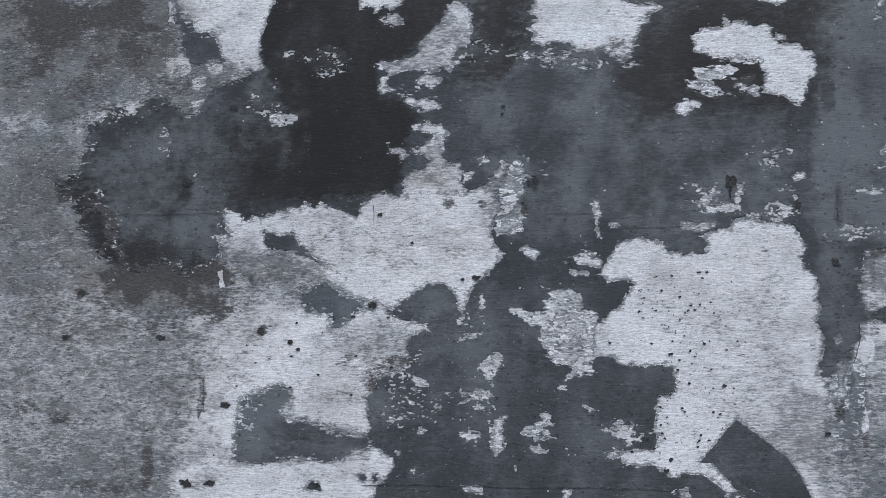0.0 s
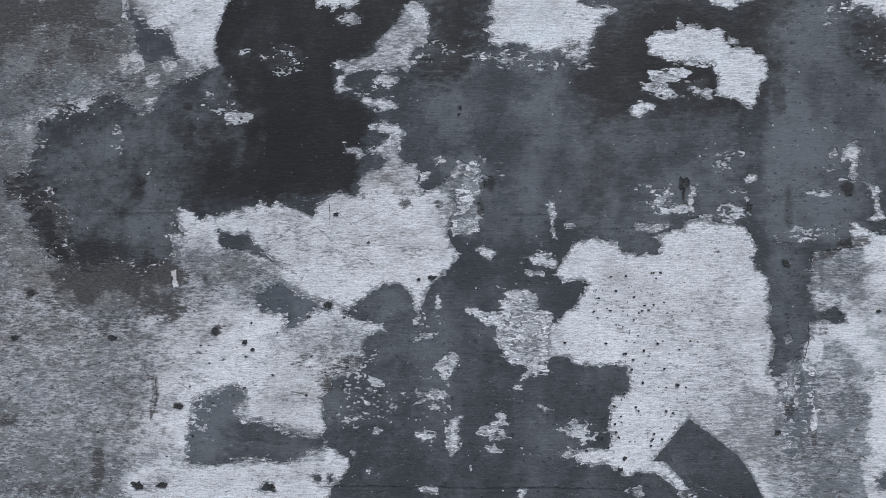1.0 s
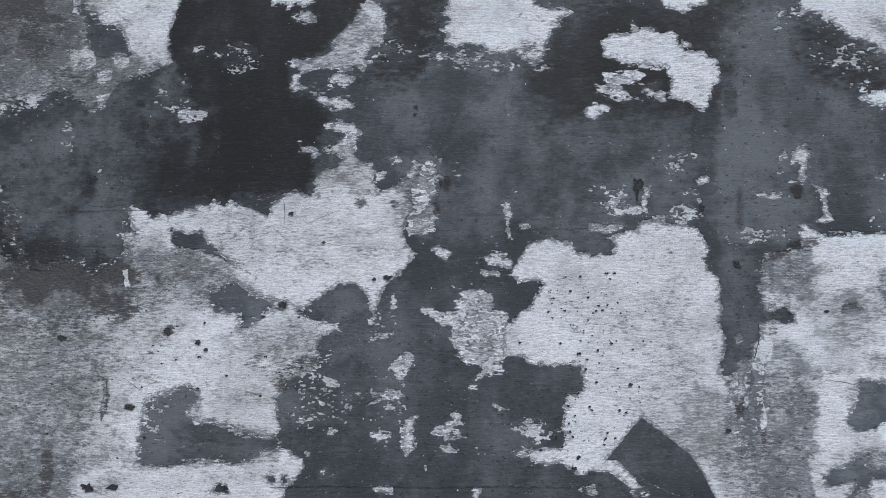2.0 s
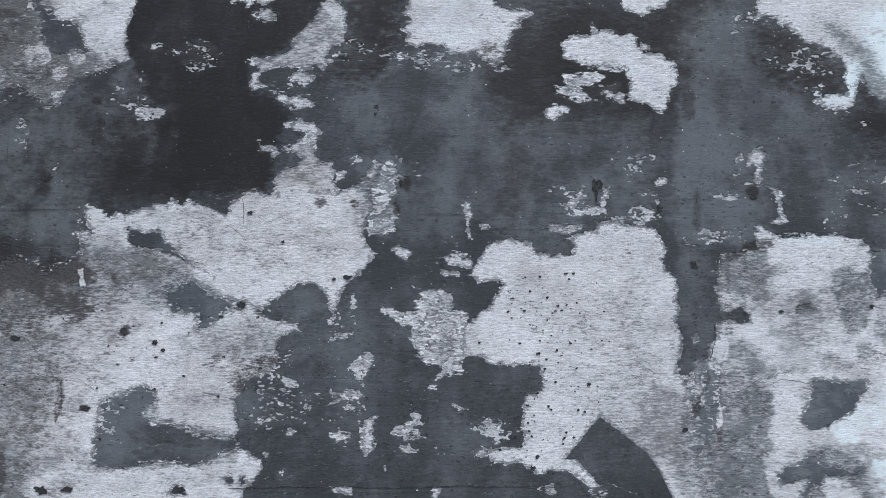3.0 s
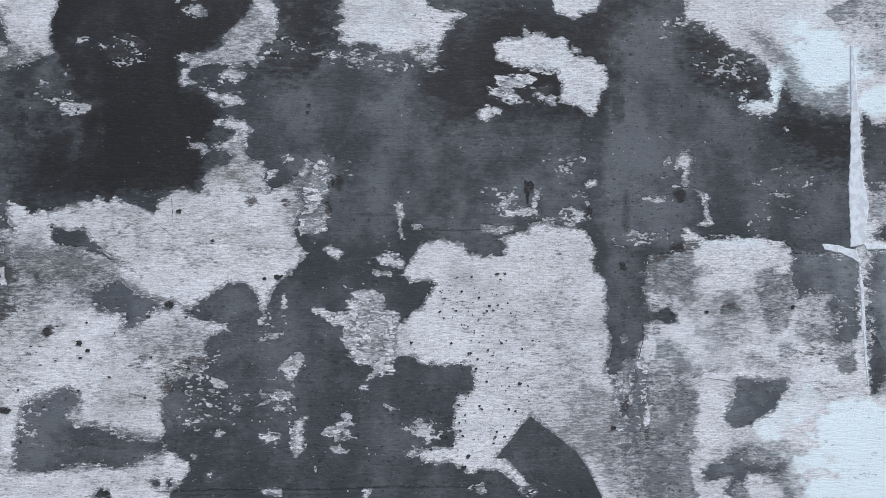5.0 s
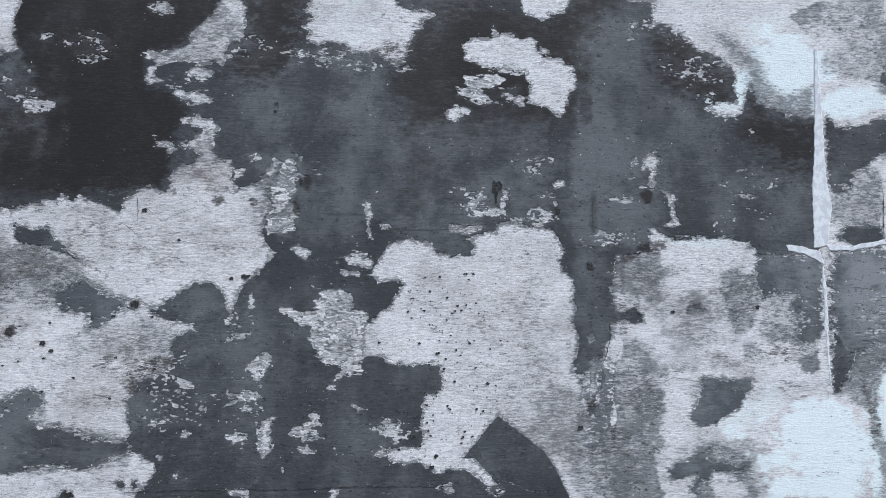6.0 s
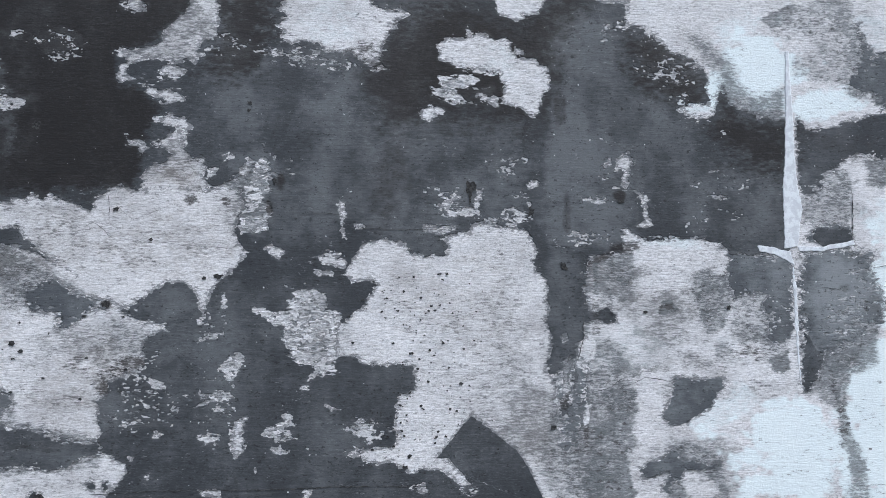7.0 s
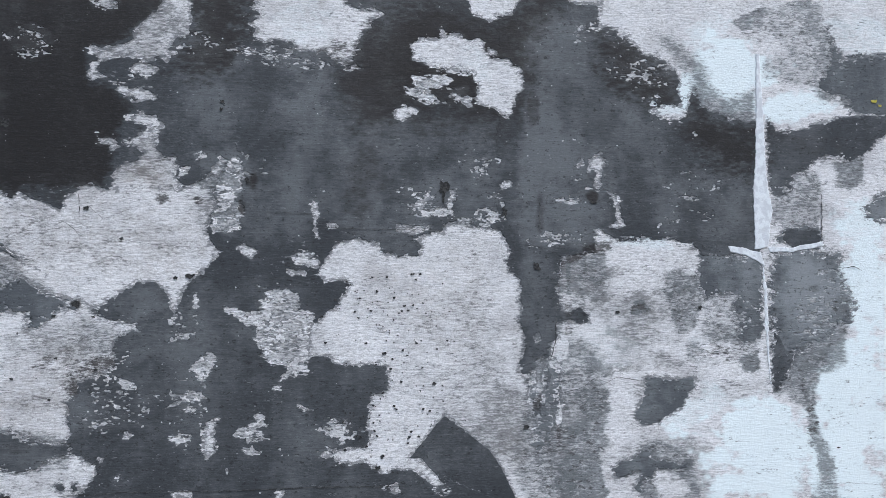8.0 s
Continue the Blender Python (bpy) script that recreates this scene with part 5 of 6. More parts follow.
bare([(0.318, 1.645), (0.338, 1.653), (0.336, 1.618), (0.316, 1.616)], 0.002, 0.006)
bare([(0.269, 1.65), (0.266, 1.626), (0.245, 1.596), (0.224, 1.603), (0.251, 1.62)], 0.002, 0.008)
bare([(0.184, 1.552), (0.222, 1.548), (0.247, 1.553), (0.252, 1.539), (0.215, 1.532), (0.187, 1.539)], 0.003, 0.008)
bare([(0.449, 1.662), (0.477, 1.67), (0.479, 1.656), (0.454, 1.65)], 0.002, 0.008)
bare([(-0.031, 1.3), (-0.013, 1.307), (0.009, 1.329), (0.03, 1.343), (0.044, 1.371), (0.066, 1.402), (0.045, 1.414), (0.009, 1.407), (-0.019, 1.425), (-0.008, 1.45), (0.017, 1.485), (0.031, 1.507), (0.074, 1.513), (0.109, 1.509), (0.134, 1.503), (0.154, 1.48), (0.186, 1.474), (0.235, 1.479), (0.246, 1.502), (0.224, 1.519), (0.263, 1.53), (0.298, 1.536), (0.308, 1.554), (0.347, 1.563), (0.382, 1.55), (0.433, 1.548), (0.455, 1.538), (0.461, 1.51), (0.481, 1.485), (0.469, 1.468), (0.472, 1.44), (0.496, 1.419), (0.506, 1.398), (0.497, 1.363), (0.507, 1.338), (0.496, 1.307), (0.465, 1.249), (0.008, 1.248)], 0.0022, 0.004)
bare([(0.496, 1.307), (0.509, 1.277), (0.511, 1.235), (0.496, 1.208), (0.501, 1.176), (0.523, 1.142), (0.516, 0.849), (0.472, 0.849), (0.309, 0.92), (0.179, 0.943), (0.155, 0.929), (0.137, 0.939), (0.117, 0.952), (0.095, 0.961), (0.07, 0.956), (0.034, 0.965), (0.023, 0.988), (0.062, 1.0), (0.103, 0.993), (0.117, 1.007), (0.111, 1.042), (0.118, 1.097), (0.126, 1.125), (0.147, 1.132), (0.161, 1.139), (0.164, 1.167), (0.154, 1.195), (0.134, 1.202), (0.092, 1.198), (0.064, 1.202), (0.029, 1.202), (0.015, 1.223), (-0.032, 1.23), (-0.037, 1.265), (-0.031, 1.3)], 0.0022, 0.004)
bare([(-0.004, 0.981), (0.017, 0.992), (0.027, 0.974), (0.006, 0.969)], 0.003, 0.006)
bare([(0.021, 1.062), (0.037, 1.055), (0.057, 1.027), (0.062, 1.0), (0.041, 0.997), (0.031, 1.034)], 0.006, 0.012)
bare([(-0.241, 1.336), (-0.219, 1.342), (-0.188, 1.326), (-0.153, 1.336), (-0.165, 1.362), (-0.133, 1.393), (-0.09, 1.396), (-0.062, 1.379), (-0.055, 1.343), (-0.02, 1.336), (-0.023, 1.307), (-0.029, 1.265), (-0.029, 1.23), (-0.04, 1.201), (-0.038, 1.18), (-0.07, 1.169), (-0.091, 1.159), (-0.106, 1.138), (-0.126, 1.14), (-0.117, 1.166), (-0.091, 1.187), (-0.106, 1.197), (-0.131, 1.194), (-0.148, 1.215), (-0.155, 1.244), (-0.165, 1.265), (-0.159, 1.293), (-0.169, 1.305), (-0.194, 1.3), (-0.219, 1.319)], 0.004, 0.012)
bare([(-0.316, 1.208), (-0.294, 1.222), (-0.27, 1.225), (-0.265, 1.201), (-0.28, 1.172), (-0.288, 1.151), (-0.306, 1.168), (-0.32, 1.186)], 0.004, 0.014)
bare([(-0.352, 1.129), (-0.313, 1.136), (-0.291, 1.13), (-0.298, 1.111), (-0.323, 1.108), (-0.313, 1.087), (-0.331, 1.094), (-0.349, 1.115)], 0.005, 0.014)
bare([(-0.288, 1.066), (-0.255, 1.073), (-0.251, 1.059), (-0.265, 1.031), (-0.255, 1.017), (-0.265, 0.996), (-0.28, 0.977), (-0.288, 0.996)], 0.003, 0.008)
bare([(-0.37, 1.03), (-0.346, 1.04), (-0.323, 1.023), (-0.327, 1.006), (-0.363, 1.002)], 0.005, 0.014)
bare([(-0.166, 1.078), (-0.146, 1.081), (-0.137, 1.046), (-0.156, 1.05), (-0.17, 1.032), (-0.184, 1.022), (-0.203, 1.018), (-0.22, 1.036), (-0.191, 1.05), (-0.163, 1.06)], 0.004, 0.012)
bare([(-0.194, 1.0), (-0.17, 1.004), (-0.15, 0.99), (-0.177, 0.979), (-0.194, 0.986)], 0.003, 0.012)
bare([(-0.061, 1.103), (-0.042, 1.1), (-0.027, 1.089), (-0.047, 1.088)], 0.002, 0.006)
bare([(-0.497, 1.161), (-0.465, 1.164), (-0.45, 1.143), (-0.477, 1.135)], 0.004, 0.014)
bare([(-0.511, 1.115), (-0.482, 1.101), (-0.502, 1.094)], 0.003, 0.012)
bare([(-0.559, 1.069), (-0.508, 1.067), (-0.52, 1.053), (-0.552, 1.054)], 0.004, 0.014)
bare([(-0.477, 1.04), (-0.46, 1.033), (-0.466, 1.022), (-0.479, 1.027)], 0.002, 0.006)
bare([(-0.599, 1.08), (-0.567, 1.096), (-0.549, 1.086), (-0.567, 1.071)], 0.004, 0.012)
bare([(-0.539, 0.976), (-0.525, 0.979), (-0.525, 0.966), (-0.536, 0.963)], 0.002, 0.004)
bare([(-0.498, 0.934), (-0.484, 0.94), (-0.487, 0.928)], 0.002, 0.004)
bare([(-0.367, 0.896), (-0.327, 0.896), (-0.318, 0.88), (-0.345, 0.881)], 0.003, 0.008)
bare([(-0.112, 0.898), (-0.094, 0.894), (-0.099, 0.859), (-0.11, 0.862)], 0.003, 0.008)
bare([(-0.324, 1.379), (-0.309, 1.382), (-0.305, 1.349), (-0.318, 1.342)], 0.003, 0.012)
bare([(0.846, 1.866), (0.877, 1.876), (0.924, 1.881), (0.94, 1.886), (0.933, 1.924), (0.941, 1.954), (0.926, 1.977), (0.895, 1.981), (0.918, 2.007), (0.937, 2.003), (0.952, 1.97), (0.974, 1.94), (0.957, 1.894), (0.956, 1.863), (0.939, 1.847), (0.908, 1.844), (0.877, 1.853), (0.854, 1.859)], 0.003, 0.006)
bare([(0.735, 1.647), (0.755, 1.64), (0.765, 1.61), (0.772, 1.576), (0.781, 1.559), (0.757, 1.551), (0.739, 1.555), (0.76, 1.567), (0.758, 1.603), (0.746, 1.633)], 0.002, 0.006)
bare([(0.691, 1.735), (0.721, 1.746), (0.73, 1.729), (0.716, 1.692), (0.71, 1.654), (0.701, 1.662), (0.706, 1.707), (0.683, 1.699)], 0.003, 0.006)
bare([(0.648, 1.711), (0.668, 1.73), (0.673, 1.724), (0.656, 1.704)], 0.0015, 0.004)
bare([(0.544, 1.215), (0.561, 1.221), (0.563, 1.192), (0.555, 1.166), (0.562, 1.134), (0.55, 1.109), (0.54, 1.135), (0.537, 1.166), (0.543, 1.192)], 0.002, 0.005)
bare([(0.537, 1.269), (0.548, 1.273), (0.553, 1.261), (0.541, 1.258)], 0.001, 0.004)
bare([(-1.001, 1.598), (-0.964, 1.588), (-0.932, 1.560), (-0.915, 1.505), (-0.971, 1.500), (-1.003, 1.526), (-0.984, 1.556)], 0.007, 0.006)
bare([(0.204, 0.963), (0.225, 0.973), (0.255, 0.961), (0.271, 0.945), (0.288, 0.926), (0.303, 0.904), (0.281, 0.896), (0.257, 0.917), (0.224, 0.941)], 0.0025, 0.005)
bare([(0.169, 0.894), (0.185, 0.899), (0.196, 0.886), (0.179, 0.88)], 0.002, 0.006)
bare([(-0.27, 1.654), (-0.241, 1.71), (-0.216, 1.719), (-0.202, 1.653), (-0.219, 1.61), (-0.198, 1.581), (-0.216, 1.535), (-0.274, 1.529), (-0.285, 1.574), (-0.263, 1.596)], 0.004, 0.016)


def lay_out_coats():
    holes, thinned = np.full(AX.shape, -1.0), np.zeros(AX.shape)
    for corners, ragged, soft in BARE:
        sl = box_of(corners)
        H = inside(corners, AX[sl], AZ[sl]) + ragged * EDGE[sl]
        if soft < 0.012:
            holes[sl] = np.maximum(holes[sl], H)
            thinned[sl] = np.maximum(thinned[sl], 0.56 * np.clip(1 + H / (1.6 * soft), 0, 1) ** 1.4)
        else:  # scrubbed thin, not quite off
            k = np.clip(0.6 + H / (1.4 * soft), 0, 1)
            thinned[sl] = np.maximum(thinned[sl], 0.70 * k * k * (3 - 2 * k))
    fields, union, softness = [], np.full(AX.shape, -1.0), np.full(AX.shape, 0.01)
    drift = {"black": np.zeros(AX.shape), "moss": np.zeros(AX.shape)}
    for tone, corners, blur in TINTS + [(c[2], c[3], 0.07) for c in COATS if c[2] in drift]:
        sl = box_of(corners, 0.1)
        k = np.clip(0.5 + (inside(corners, AX[sl], AZ[sl]) + min(0.018, 0.3 * blur) * EDGE[sl]) / blur, 0, 1)
        drift[tone][sl] = np.maximum(drift[tone][sl], k * k * (3 - 2 * k))
    for name, label, tone, corners, ragged, soft in COATS:
        sl = box_of(corners, 0.1)
        F = inside(corners, AX[sl], AZ[sl]) + ragged * EDGE[sl]
        if ragged > 0.001:
            F = np.minimum(F, -holes[sl])
        softness[sl] = np.where(F > union[sl], soft, softness[sl])
        union[sl] = np.maximum(union[sl], F)
        fields.append((sl, F))
    wear = 0.56 * np.clip(1 - union / (1.6 * softness), 0, 1) ** 1.4
    wear = np.maximum(np.maximum(wear, thinned), 0.8 * stains(WORN, AX, AZ, 11))
    cloud = 0.42 * rough_field(AX, AZ, 0.20, 6, 41, 0.8, 0.68) + 0.16 * rough_field(AX, AZ, 0.30, 3, 43, 0.25)
    attrs = {"wear": wear, "fade": 0.8 * stains(FADE, AX, AZ, 12, 0.75) + cloud, "soot": stains(SOOT, AX, AZ, 2), "tarry": drift["black"], "mossy": drift["moss"]}
    return fields, union, attrs


FIELDS, UNION, COAT_ATTRS = lay_out_coats()


def mesh_object(name, verts, faces, material, attrs=None, smooth=True):
    me = bpy.data.meshes.new(name)
    me.from_pydata(verts, [], faces)
    me.materials.append(material)
    for key, values in (attrs or {}).items():
        me.attributes.new(key, "FLOAT", "POINT").data.foreach_set("value", np.asarray(values, np.float32))
    if smooth:
        me.polygons.foreach_set("use_smooth", np.ones(len(me.polygons), bool))
    me.update()
    return new(name, me)


# ---- ground and wall ----
def axis(lo, a, b, hi, fine, coarse):
    return np.concatenate([np.arange(lo, a, coarse), np.arange(a, b, fine), np.arange(b, hi, coarse), [hi]])


def build_wall():
    xs, zs = axis(-4, -1.75, 1.65, 4, 0.0035, 0.05), axis(0, 0.66, 2.3, 3.2, 0.0035, 0.05)
    X, Z = np.meshgrid(xs, zs)
    Yw = AWAY - relief(X, Z)
    nx, nz = len(xs), len(zs)
    verts = np.stack([X, Yw, Z], -1).reshape(-1, 3)
    k = (np.arange(nz - 1)[:, None] * nx + np.arange(nx - 1)[None]).ravel()
    faces = np.stack([k, k + 1, k + nx + 1, k + nx], -1).tolist()
    rim = list(range(nx)) + [r * nx + nx - 1 for r in range(1, nz)] + [(nz - 1) * nx + c for c in range(nx - 2, -1, -1)] + [r * nx for r in range(nz - 2, 0, -1)]
    back = verts[rim].copy()
    back[:, 1] = AWAY + 0.24
    n0 = len(verts)
    verts = np.concatenate([verts, back])
    for a in range(len(rim)):
        b = (a + 1) % len(rim)
        faces.append([rim[b], rim[a], n0 + a, n0 + b])
    faces.append([n0 + a for a in range(len(rim))])
    x, z = verts[:, 0], verts[:, 2]
    attrs = {"grey": stains(GREY, x, z, 1), "soot": stains(SOOT, x, z, 2), "white": stains(WHITE, x, z, 3), "warm": stains(WARM, x, z, 4), "clean": np.zeros(len(x))}
    i, j = np.clip(((x - GX[0]) / STEP).round().astype(int), 0, len(GX) - 1), np.clip(((z - GZ[0]) / STEP).round().astype(int), 0, len(GZ) - 1)
    attrs["residue"] = np.exp(-np.abs(UNION[j, i]) / 0.020)
    attrs["wash"] = 0.38 * np.clip(UNION[j, i] / 0.03, 0, 1)
    wander = 0.011 * rough_field(x, z, 0.06, 5, 61, 1.3, 0.75)
    for corners, strength, soft in WASHES:
        k = np.clip(0.5 + (inside(corners, x, z) + wander) / soft, 0, 1)
        attrs["wash"] = np.maximum(attrs["wash"], strength * k * k * (3 - 2 * k))
    for rows, key in ((SOILED, "soot"), (SCRAPED, "clean")):
        for corners, strength, soft in rows:
            k = np.clip(0.5 + (inside(corners, x, z) + 0.6 * wander) / soft, 0, 1)
            k = strength * k * k * (3 - 2 * k)
            attrs[key] = np.maximum(attrs[key], k)
    far = np.clip((np.abs(x) - 1.55) / 0.3, 0, 1)
    attrs["grey"] = np.maximum(attrs["grey"], 0.4 * far)
    ob = mesh_object("wall_north", verts.tolist(), faces, WALL, attrs)
    return tagged(ob, "weathered white-painted wall with scraped dark paint and stains", "wall", kind="structure")


def build_ground():
    xs = np.concatenate([-np.geomspace(600, 6, 18), np.linspace(-5, 5, 41), np.geomspace(6, 600, 18)])
    X, Y0 = np.meshgrid(xs, xs)
    Zg = -0.012 + 0.01 * rough_field(X, Y0, 0.7, 3, 21)
    n = len(xs)
    k = (np.arange(n - 1)[:, None] * n + np.arange(n - 1)[None]).ravel()
    ob = mesh_object("ground", np.stack([X, Y0, Zg], -1).reshape(-1, 3).tolist(), np.stack([k, k + 1, k + n + 1, k + n], -1).tolist(), EARTH)
    return tagged(ob, "bare trodden grey ground before the wall", "ground", kind="structure")


ground = build_ground()
wall = build_wall()


# ---- coats of paint ----
def cut_sheet(F, sl, lift, attrs):
    """The part of the wall where F > 0, as a thin raised sheet with its edge turned down to the wall."""
    X, Z = AX[sl], AZ[sl]
    nz, nx = F.shape
    Yf = AWAY - relief(X, Z) - lift
    ins = F > 0
    corner = ins[:-1, :-1].astype(int) + ins[:-1, 1:] + ins[1:, 1:] + ins[1:, :-1]
    used = np.zeros(F.shape, bool)
    r, c = np.nonzero(corner == 4)
    full = np.stack([r * nx + c, r * nx + c + 1, (r + 1) * nx + c + 1, (r + 1) * nx + c], -1)
    used.ravel()[full.ravel()] = True
    mr, mc = np.nonzero((corner > 0) & (corner < 4))
    verts, vals, cut, faces, old = [], [], {}, [], {}
    flat = {k: v[sl].ravel() if v.shape != F.shape else v.ravel() for k, v in attrs.items()}
    Fx, Xf, Zf, Yr = F.ravel(), X.ravel(), Z.ravel(), Yf.ravel()
    ids = np.flatnonzero(used)
    number = np.full(F.size, -1)
    number[ids] = np.arange(len(ids))
    verts = np.stack([Xf[ids], Yr[ids], Zf[ids]], -1).tolist()
    data = {k: v[ids].tolist() for k, v in flat.items()}
    faces = number[full].tolist()

    def add(x, y, z, a, b, t):
        verts.append((x, y, z))
        for k, v in flat.items():
            data[k].append(v[a] * (1 - t) + v[b] * t)
        return len(verts) - 1

    def grid(i):
        if number[i] < 0:
            number[i] = add(Xf[i], Yr[i], Zf[i], i, i, 0)
        return int(number[i])

    def crossing(a, b):
        key = (min(a, b), max(a, b))
        if key not in cut:
            t = float(np.clip(Fx[a] / (Fx[a] - Fx[b]), 0.05, 0.95))
            x, z, y = Xf[a] + t * (Xf[b] - Xf[a]), Zf[a] + t * (Zf[b] - Zf[a]), Yr[a] + t * (Yr[b] - Yr[a])
            cut[key] = (add(x, y + 0.15 * lift, z, a, b, t), add(x, y + lift + 0.0008, z, a, b, t))
        return cut[key]

    for r, c in zip(mr.tolist(), mc.tolist()):
        k = [r * nx + c, r * nx + c + 1, (r + 1) * nx + c + 1, (r + 1) * nx + c]
        loop, rim = [], []
        for a, b in zip(k, k[1:] + k[:1]):
            if Fx[a] > 0:
                loop.append(grid(a))
            if (Fx[a] > 0) != (Fx[b] > 0):
                p = crossing(a, b)
                loop.append(p[0])
                rim.append((p, Fx[a] > 0))
        if len(loop) > 2:
            faces.append(loop)
        if len(rim) == 2:
            (p, out), (q, _) = rim
            if not out:
                p, q = q, p
            faces.append([q[0], p[0], p[1], q[1]])
    return verts, faces, data


def build_coats():
    wear = COAT_ATTRS["wear"]
    for n, ((name, label, tone, corners, ragged, soft), (sl, F)) in enumerate(zip(COATS, FIELDS)):
        whole = ragged < 0.001
        if not whole:
            F = np.minimum(F, 0.010 * (0.60 - wear[sl] - (0.20 + 0.55 * np.clip(2.2 * wear[sl], 0, 1)) * SCRAPE[sl]))
        verts, faces, data = cut_sheet(F, sl, 0.0005 + 0.00014 * (n % 7), {k: v[sl] * (not whole or k != "wear") for k, v in COAT_ATTRS.items()})
        ob = mesh_object(name, verts, faces, TONES[tone], data)
        ob.parent = wall
        tagged(ob, label)


build_coats()


# ---- filler, cracks and pits ----
def wall_y(x, z):
    return AWAY - float(relief(np.array([x]), np.array([z]))[0])


def filler(corners, thick):
    """A smear of white filler along a joint, standing proud."""
    sl = box_of(corners, 0.02)
    F = inside(corners, AX[sl], AZ[sl]) + 0.001 * EDGE[sl]
    verts, faces, data = cut_sheet(F, sl, thick, {})
    ob = mesh_object("joint_filler", verts, faces, PUTTY)
    ob.parent = wall
    tagged(ob, "chalky white filler smeared along a wall joint")


def crack(line, width):
    """A hairline crack: a thin dark wandering ribbon."""
    pts = []
    for (ax, az), (bx, bz) in zip(line, line[1:]):
        n = max(2, int(math.hypot(bx - ax, bz - az) / 0.008))
        for i in range(n):
            t = i / n
            pts.append((ax + t * (bx - ax), az + t * (bz - az)))
    pts.append(line[-1])
    verts, faces = [], []
    for i, (x, z) in enumerate(pts):
        (ax, az), (bx, bz) = pts[max(i - 1, 0)], pts[min(i + 1, len(pts) - 1)]
        d = math.hypot(bx - ax, bz - az)
        nx, nz = -(bz - az) / d, (bx - ax) / d
        off = 0.0012 * random.uniform(-1, 1)
        w = width * 0.5 * random.uniform(0.35, 1.0) * min(1, 0.3 + i / 3, 0.3 + (len(pts) - 1 - i) / 3)
        y = wall_y(x, z) - 0.0031
        verts += [(x + nx * (off - w), y, z + nz * (off - w)), (x + nx * (off + w), y, z + nz * (off + w))]
        if i:
            k = 2 * i
            faces.append([k - 2, k, k + 1, k - 1])
    ob = mesh_object("crack", verts, faces, CRACK)
    ob.parent = wall


def spot(x, z, rx, rz, material=PIT_SHADE, name="pit"):
    """A small, nearly flat pit with an uneven rim; its inner shade is painted dark."""
    n, y = 14, wall_y(x, z) - 0.0034
    verts, faces = [(x, y + 0.0004, z)], []
    for i in range(n):
        a, k = 2 * math.pi * i / n, random.uniform(0.5, 1.2)
        verts.append((x + rx * k * math.cos(a), y, z + rz * k * math.sin(a)))
        faces.append([0, 1 + i, 1 + (i + 1) % n])
    ob = mesh_object(name, verts, faces, material)
    ob.parent = wall
    return ob


filler([(1.151, 2.026), (1.159, 2.026), (1.167, 1.853), (1.168, 1.753), (1.175, 1.670), (1.186, 1.606), (1.171, 1.506), (1.136, 1.502), (1.135, 1.654), (1.144, 1.758)], 0.003)
filler([(1.061, 1.508), (1.103, 1.502), (1.150, 1.491), (1.160, 1.458), (1.142, 1.469), (1.108, 1.484), (1.067, 1.493)], 0.002)
filler([(1.171, 1.507), (1.238, 1.506), (1.326, 1.522), (1.327, 1.513), (1.240, 1.494), (1.174, 1.494)], 0.002)
filler([(1.157, 1.458), (1.166, 1.383), (1.168, 1.204), (1.171, 1.130), (1.163, 1.204), (1.158, 1.323)], 0.0012)
crack([(-1.320, 1.599), (-1.165, 1.597), (-0.988, 1.597), (-0.815, 1.594)], 0.0016)
crack([(-1.561, 1.515), (-1.326, 1.514), (-1.130, 1.508), (-0.971, 1.503)], 0.0012)
crack([(-1.043, 1.965), (-0.962, 1.968), (-0.883, 1.977)], 0.0012)
crack([(-0.628, 0.890), (-0.472, 0.896), (-0.246, 0.895), (-0.020, 0.900), (0.205, 0.898)], 0.003)
crack([(-0.557, 0.885), (-0.359, 0.880), (-0.161, 0.885)], 0.0015)
crack([(-0.020, 1.545), (0.124, 1.541), (0.253, 1.543)], 0.0018)
crack([(-0.163, 1.583), (-0.077, 1.580), (-0.020, 1.577)], 0.0015)
crack([(-0.601, 1.625), (-0.597, 1.593), (-0.595, 1.552)], 0.0022)
crack([(-0.633, 1.552), (-0.608, 1.535), (-0.593, 1.511)], 0.0018)
crack([(-0.487, 1.508), (-0.422, 1.498), (-0.307, 1.491)], 0.0012)
crack([(-0.583, 1.598), (-0.539, 1.559), (-0.452, 1.595)], 0.0009)
crack([(-0.163, 1.410), (-0.106, 1.419), (-0.034, 1.427)], 0.0012)
crack([(-1.225, 1.922), (-1.216, 1.831), (-1.216, 1.722)], 0.0014)
crack([(-1.063, 1.166), (-1.055, 1.129), (-1.057, 1.069)], 0.003)
crack([(-1.059, 1.167), (-1.012, 1.162), (-0.964, 1.130)], 0.0015)
crack([(0.554, 1.622), (0.552, 1.579), (0.555, 1.536)], 0.004)
crack([(0.594, 1.322), (0.594, 1.265), (0.578, 1.209)], 0.003)
crack([(0.500, 0.964), (0.549, 0.974), (0.613, 0.982)], 0.0018)
crack([(0.608, 1.124), (0.658, 1.138), (0.701, 1.167)], 0.002)
crack([(0.714, 1.146), (0.757, 1.167), (0.827, 1.153)], 0.0018)
crack([(1.325, 1.657), (1.326, 1.596), (1.321, 1.522)], 0.003)
crack([(1.379, 1.452), (1.412, 1.456), (1.436, 1.444)], 0.003)
crack([(1.234, 1.398), (1.266, 1.395), (1.298, 1.389)], 0.003)
crack([(1.251, 0.882), (1.377, 0.886), (1.484, 0.878)], 0.0012)
spot(-0.256, 1.858, 0.0071, 0.0064)
spot(-0.260, 1.839, 0.0060, 0.0048)
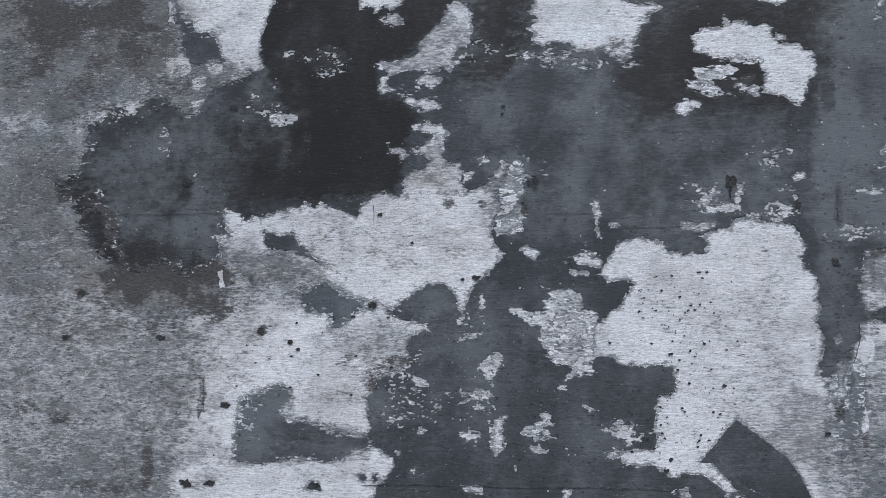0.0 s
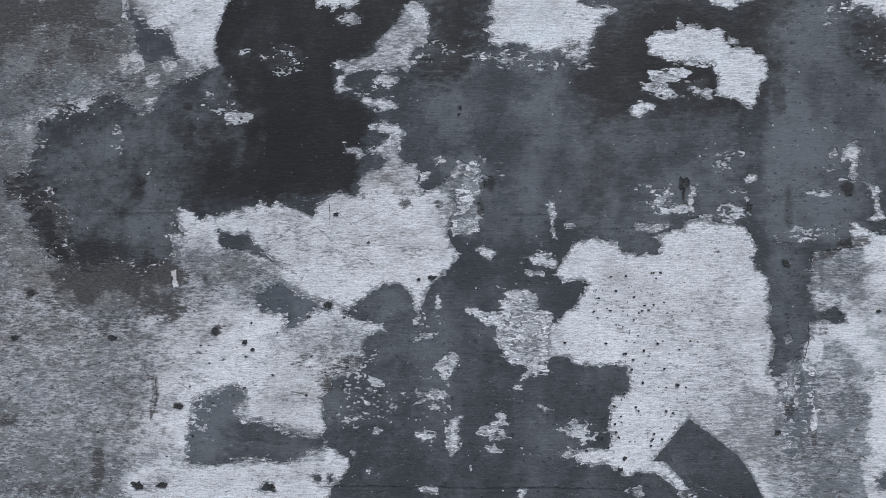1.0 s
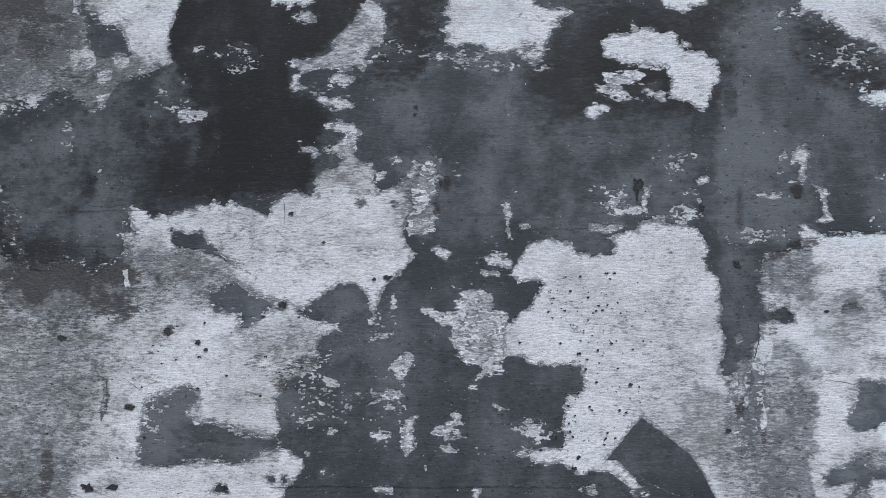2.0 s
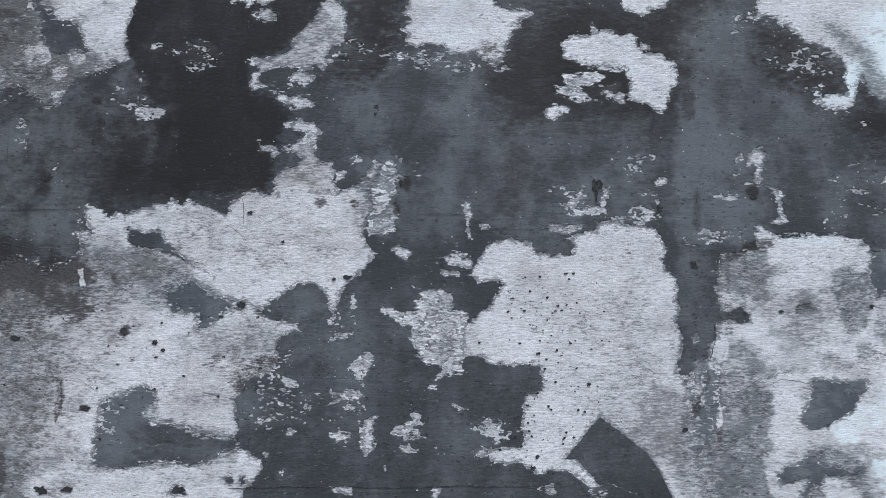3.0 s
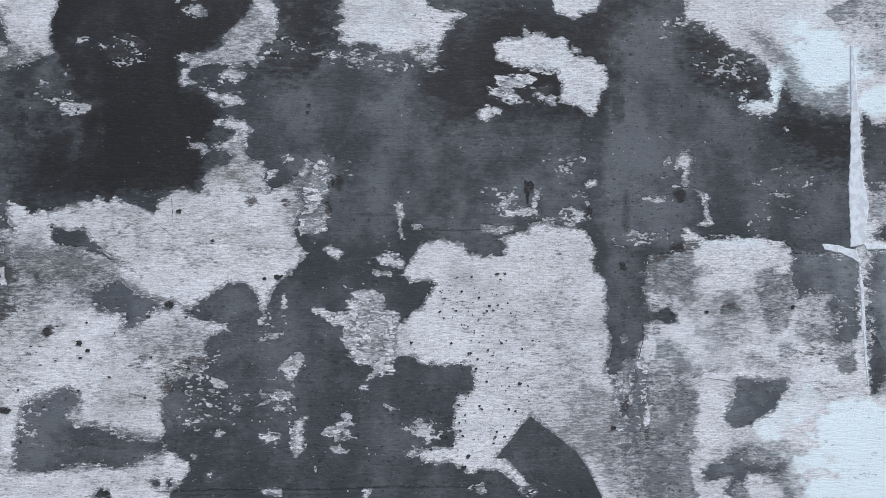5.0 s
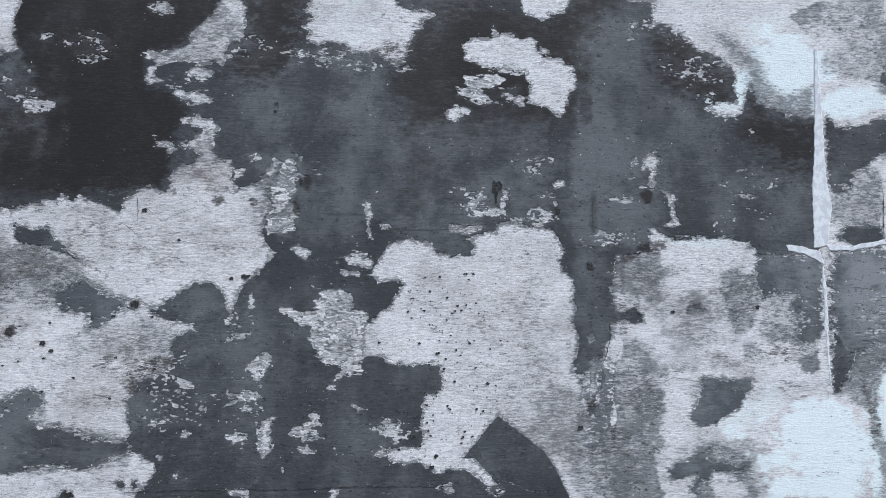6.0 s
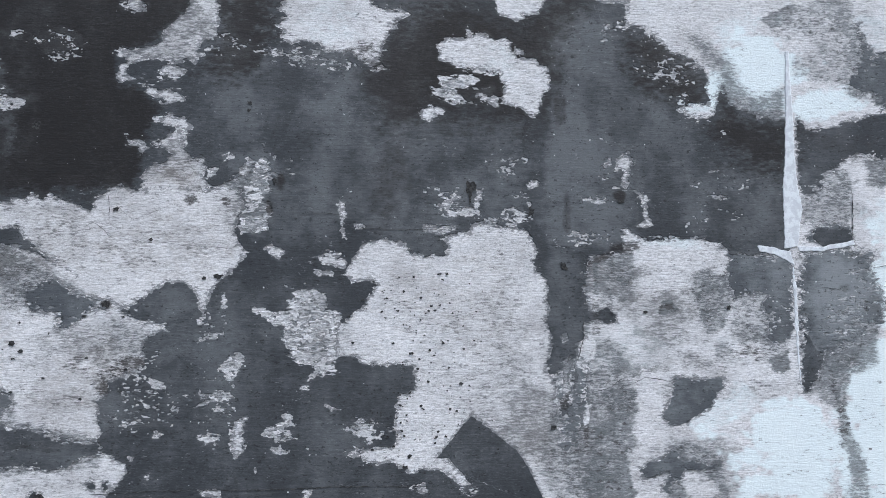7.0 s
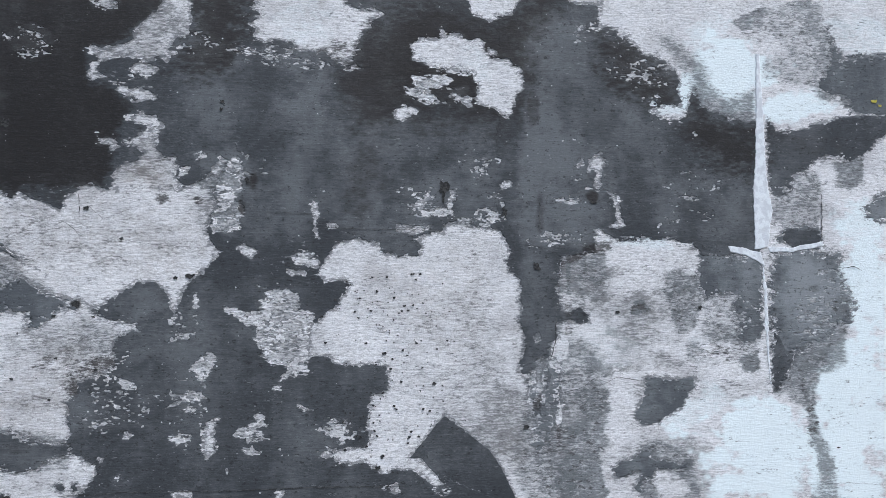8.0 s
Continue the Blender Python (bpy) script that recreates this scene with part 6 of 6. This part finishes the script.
spot(-1.455, 1.268, 0.0159, 0.0064)
spot(-1.410, 1.385, 0.0109, 0.0102)
spot(-0.778, 1.793, 0.0128, 0.0115)
spot(-0.968, 1.823, 0.0109, 0.0089)
spot(-1.110, 1.681, 0.0163, 0.0127)
spot(-0.991, 1.770, 0.0068, 0.0089)
spot(0.304, 1.652, 0.0131, 0.0190)
spot(0.302, 1.630, 0.0038, 0.0190)
spot(-0.580, 1.585, 0.0089, 0.0051)
spot(-0.495, 1.511, 0.0064, 0.0038)
spot(-0.328, 1.419, 0.0131, 0.0071)
spot(-0.364, 1.415, 0.0064, 0.0048)
spot(-0.995, 1.089, 0.0163, 0.0077)
spot(-1.101, 0.884, 0.0218, 0.0115)
spot(-1.038, 0.886, 0.0179, 0.0083)
spot(-0.819, 1.256, 0.0095, 0.0076)
spot(-0.901, 1.285, 0.0102, 0.0102)
spot(-0.746, 0.889, 0.0128, 0.0071)
spot(-0.600, 1.350, 0.0119, 0.0076)
spot(0.544, 1.450, 0.0119, 0.0143)
spot(0.461, 1.591, 0.0095, 0.0119)
spot(-1.181, 1.266, 0.0136, 0.0076)
spot(0.278, 1.152, 0.0071, 0.0048)
spot(0.515, 1.040, 0.0102, 0.0071)
spot(0.149, 0.973, 0.0060, 0.0060)
spot(0.138, 0.945, 0.0071, 0.0060)
spot(-0.799, 1.236, 0.0060, 0.0048)
spot(-1.452, 1.270, 0.0043, 0.0038)
spot(-0.955, 1.012, 0.0041, 0.0038)
spot(-1.024, 0.959, 0.0041, 0.0026)
spot(-1.355, 1.663, 0.0068, 0.0082)
spot(0.697, 1.619, 0.0119, 0.0060)
spot(-0.193, 1.660, 0.0064, 0.0115)
spot(1.353, 0.977, 0.0054, 0.0026)
spot(1.444, 1.000, 0.0041, 0.0012)
spot(0.757, 1.333, 0.0064, 0.0048)
spot(0.979, 1.345, 0.0064, 0.0051)
# Air holes strewn over the large bare white panel.
rng = random.Random(4)
for i in range(180):
    px, pz = rng.gauss(0.17, 0.075), rng.uniform(0.985, 1.43)
    s = rng.choice((0.0013, 0.0017, 0.002, 0.0026, 0.0034))
    spot(px, pz, s * 1.3, s)
# Small knocks in the white wall under the black patch.
for i in range(80):
    s = rng.choice((0.0010, 0.0013, 0.0016, 0.002, 0.003))
    spot(rng.uniform(-1.35, -0.52), rng.gauss(1.2, 0.09), s * rng.uniform(1.1, 2.2), s)
# A dab of yellow paint.
tagged(spot(1.486, 1.908, 0.011, 0.005, YELLOW, "paint_dab"), "small dab of yellow paint on the wall")
tagged(spot(1.502, 1.896, 0.006, 0.004, YELLOW, "paint_dab"), "small dab of yellow paint on the wall")
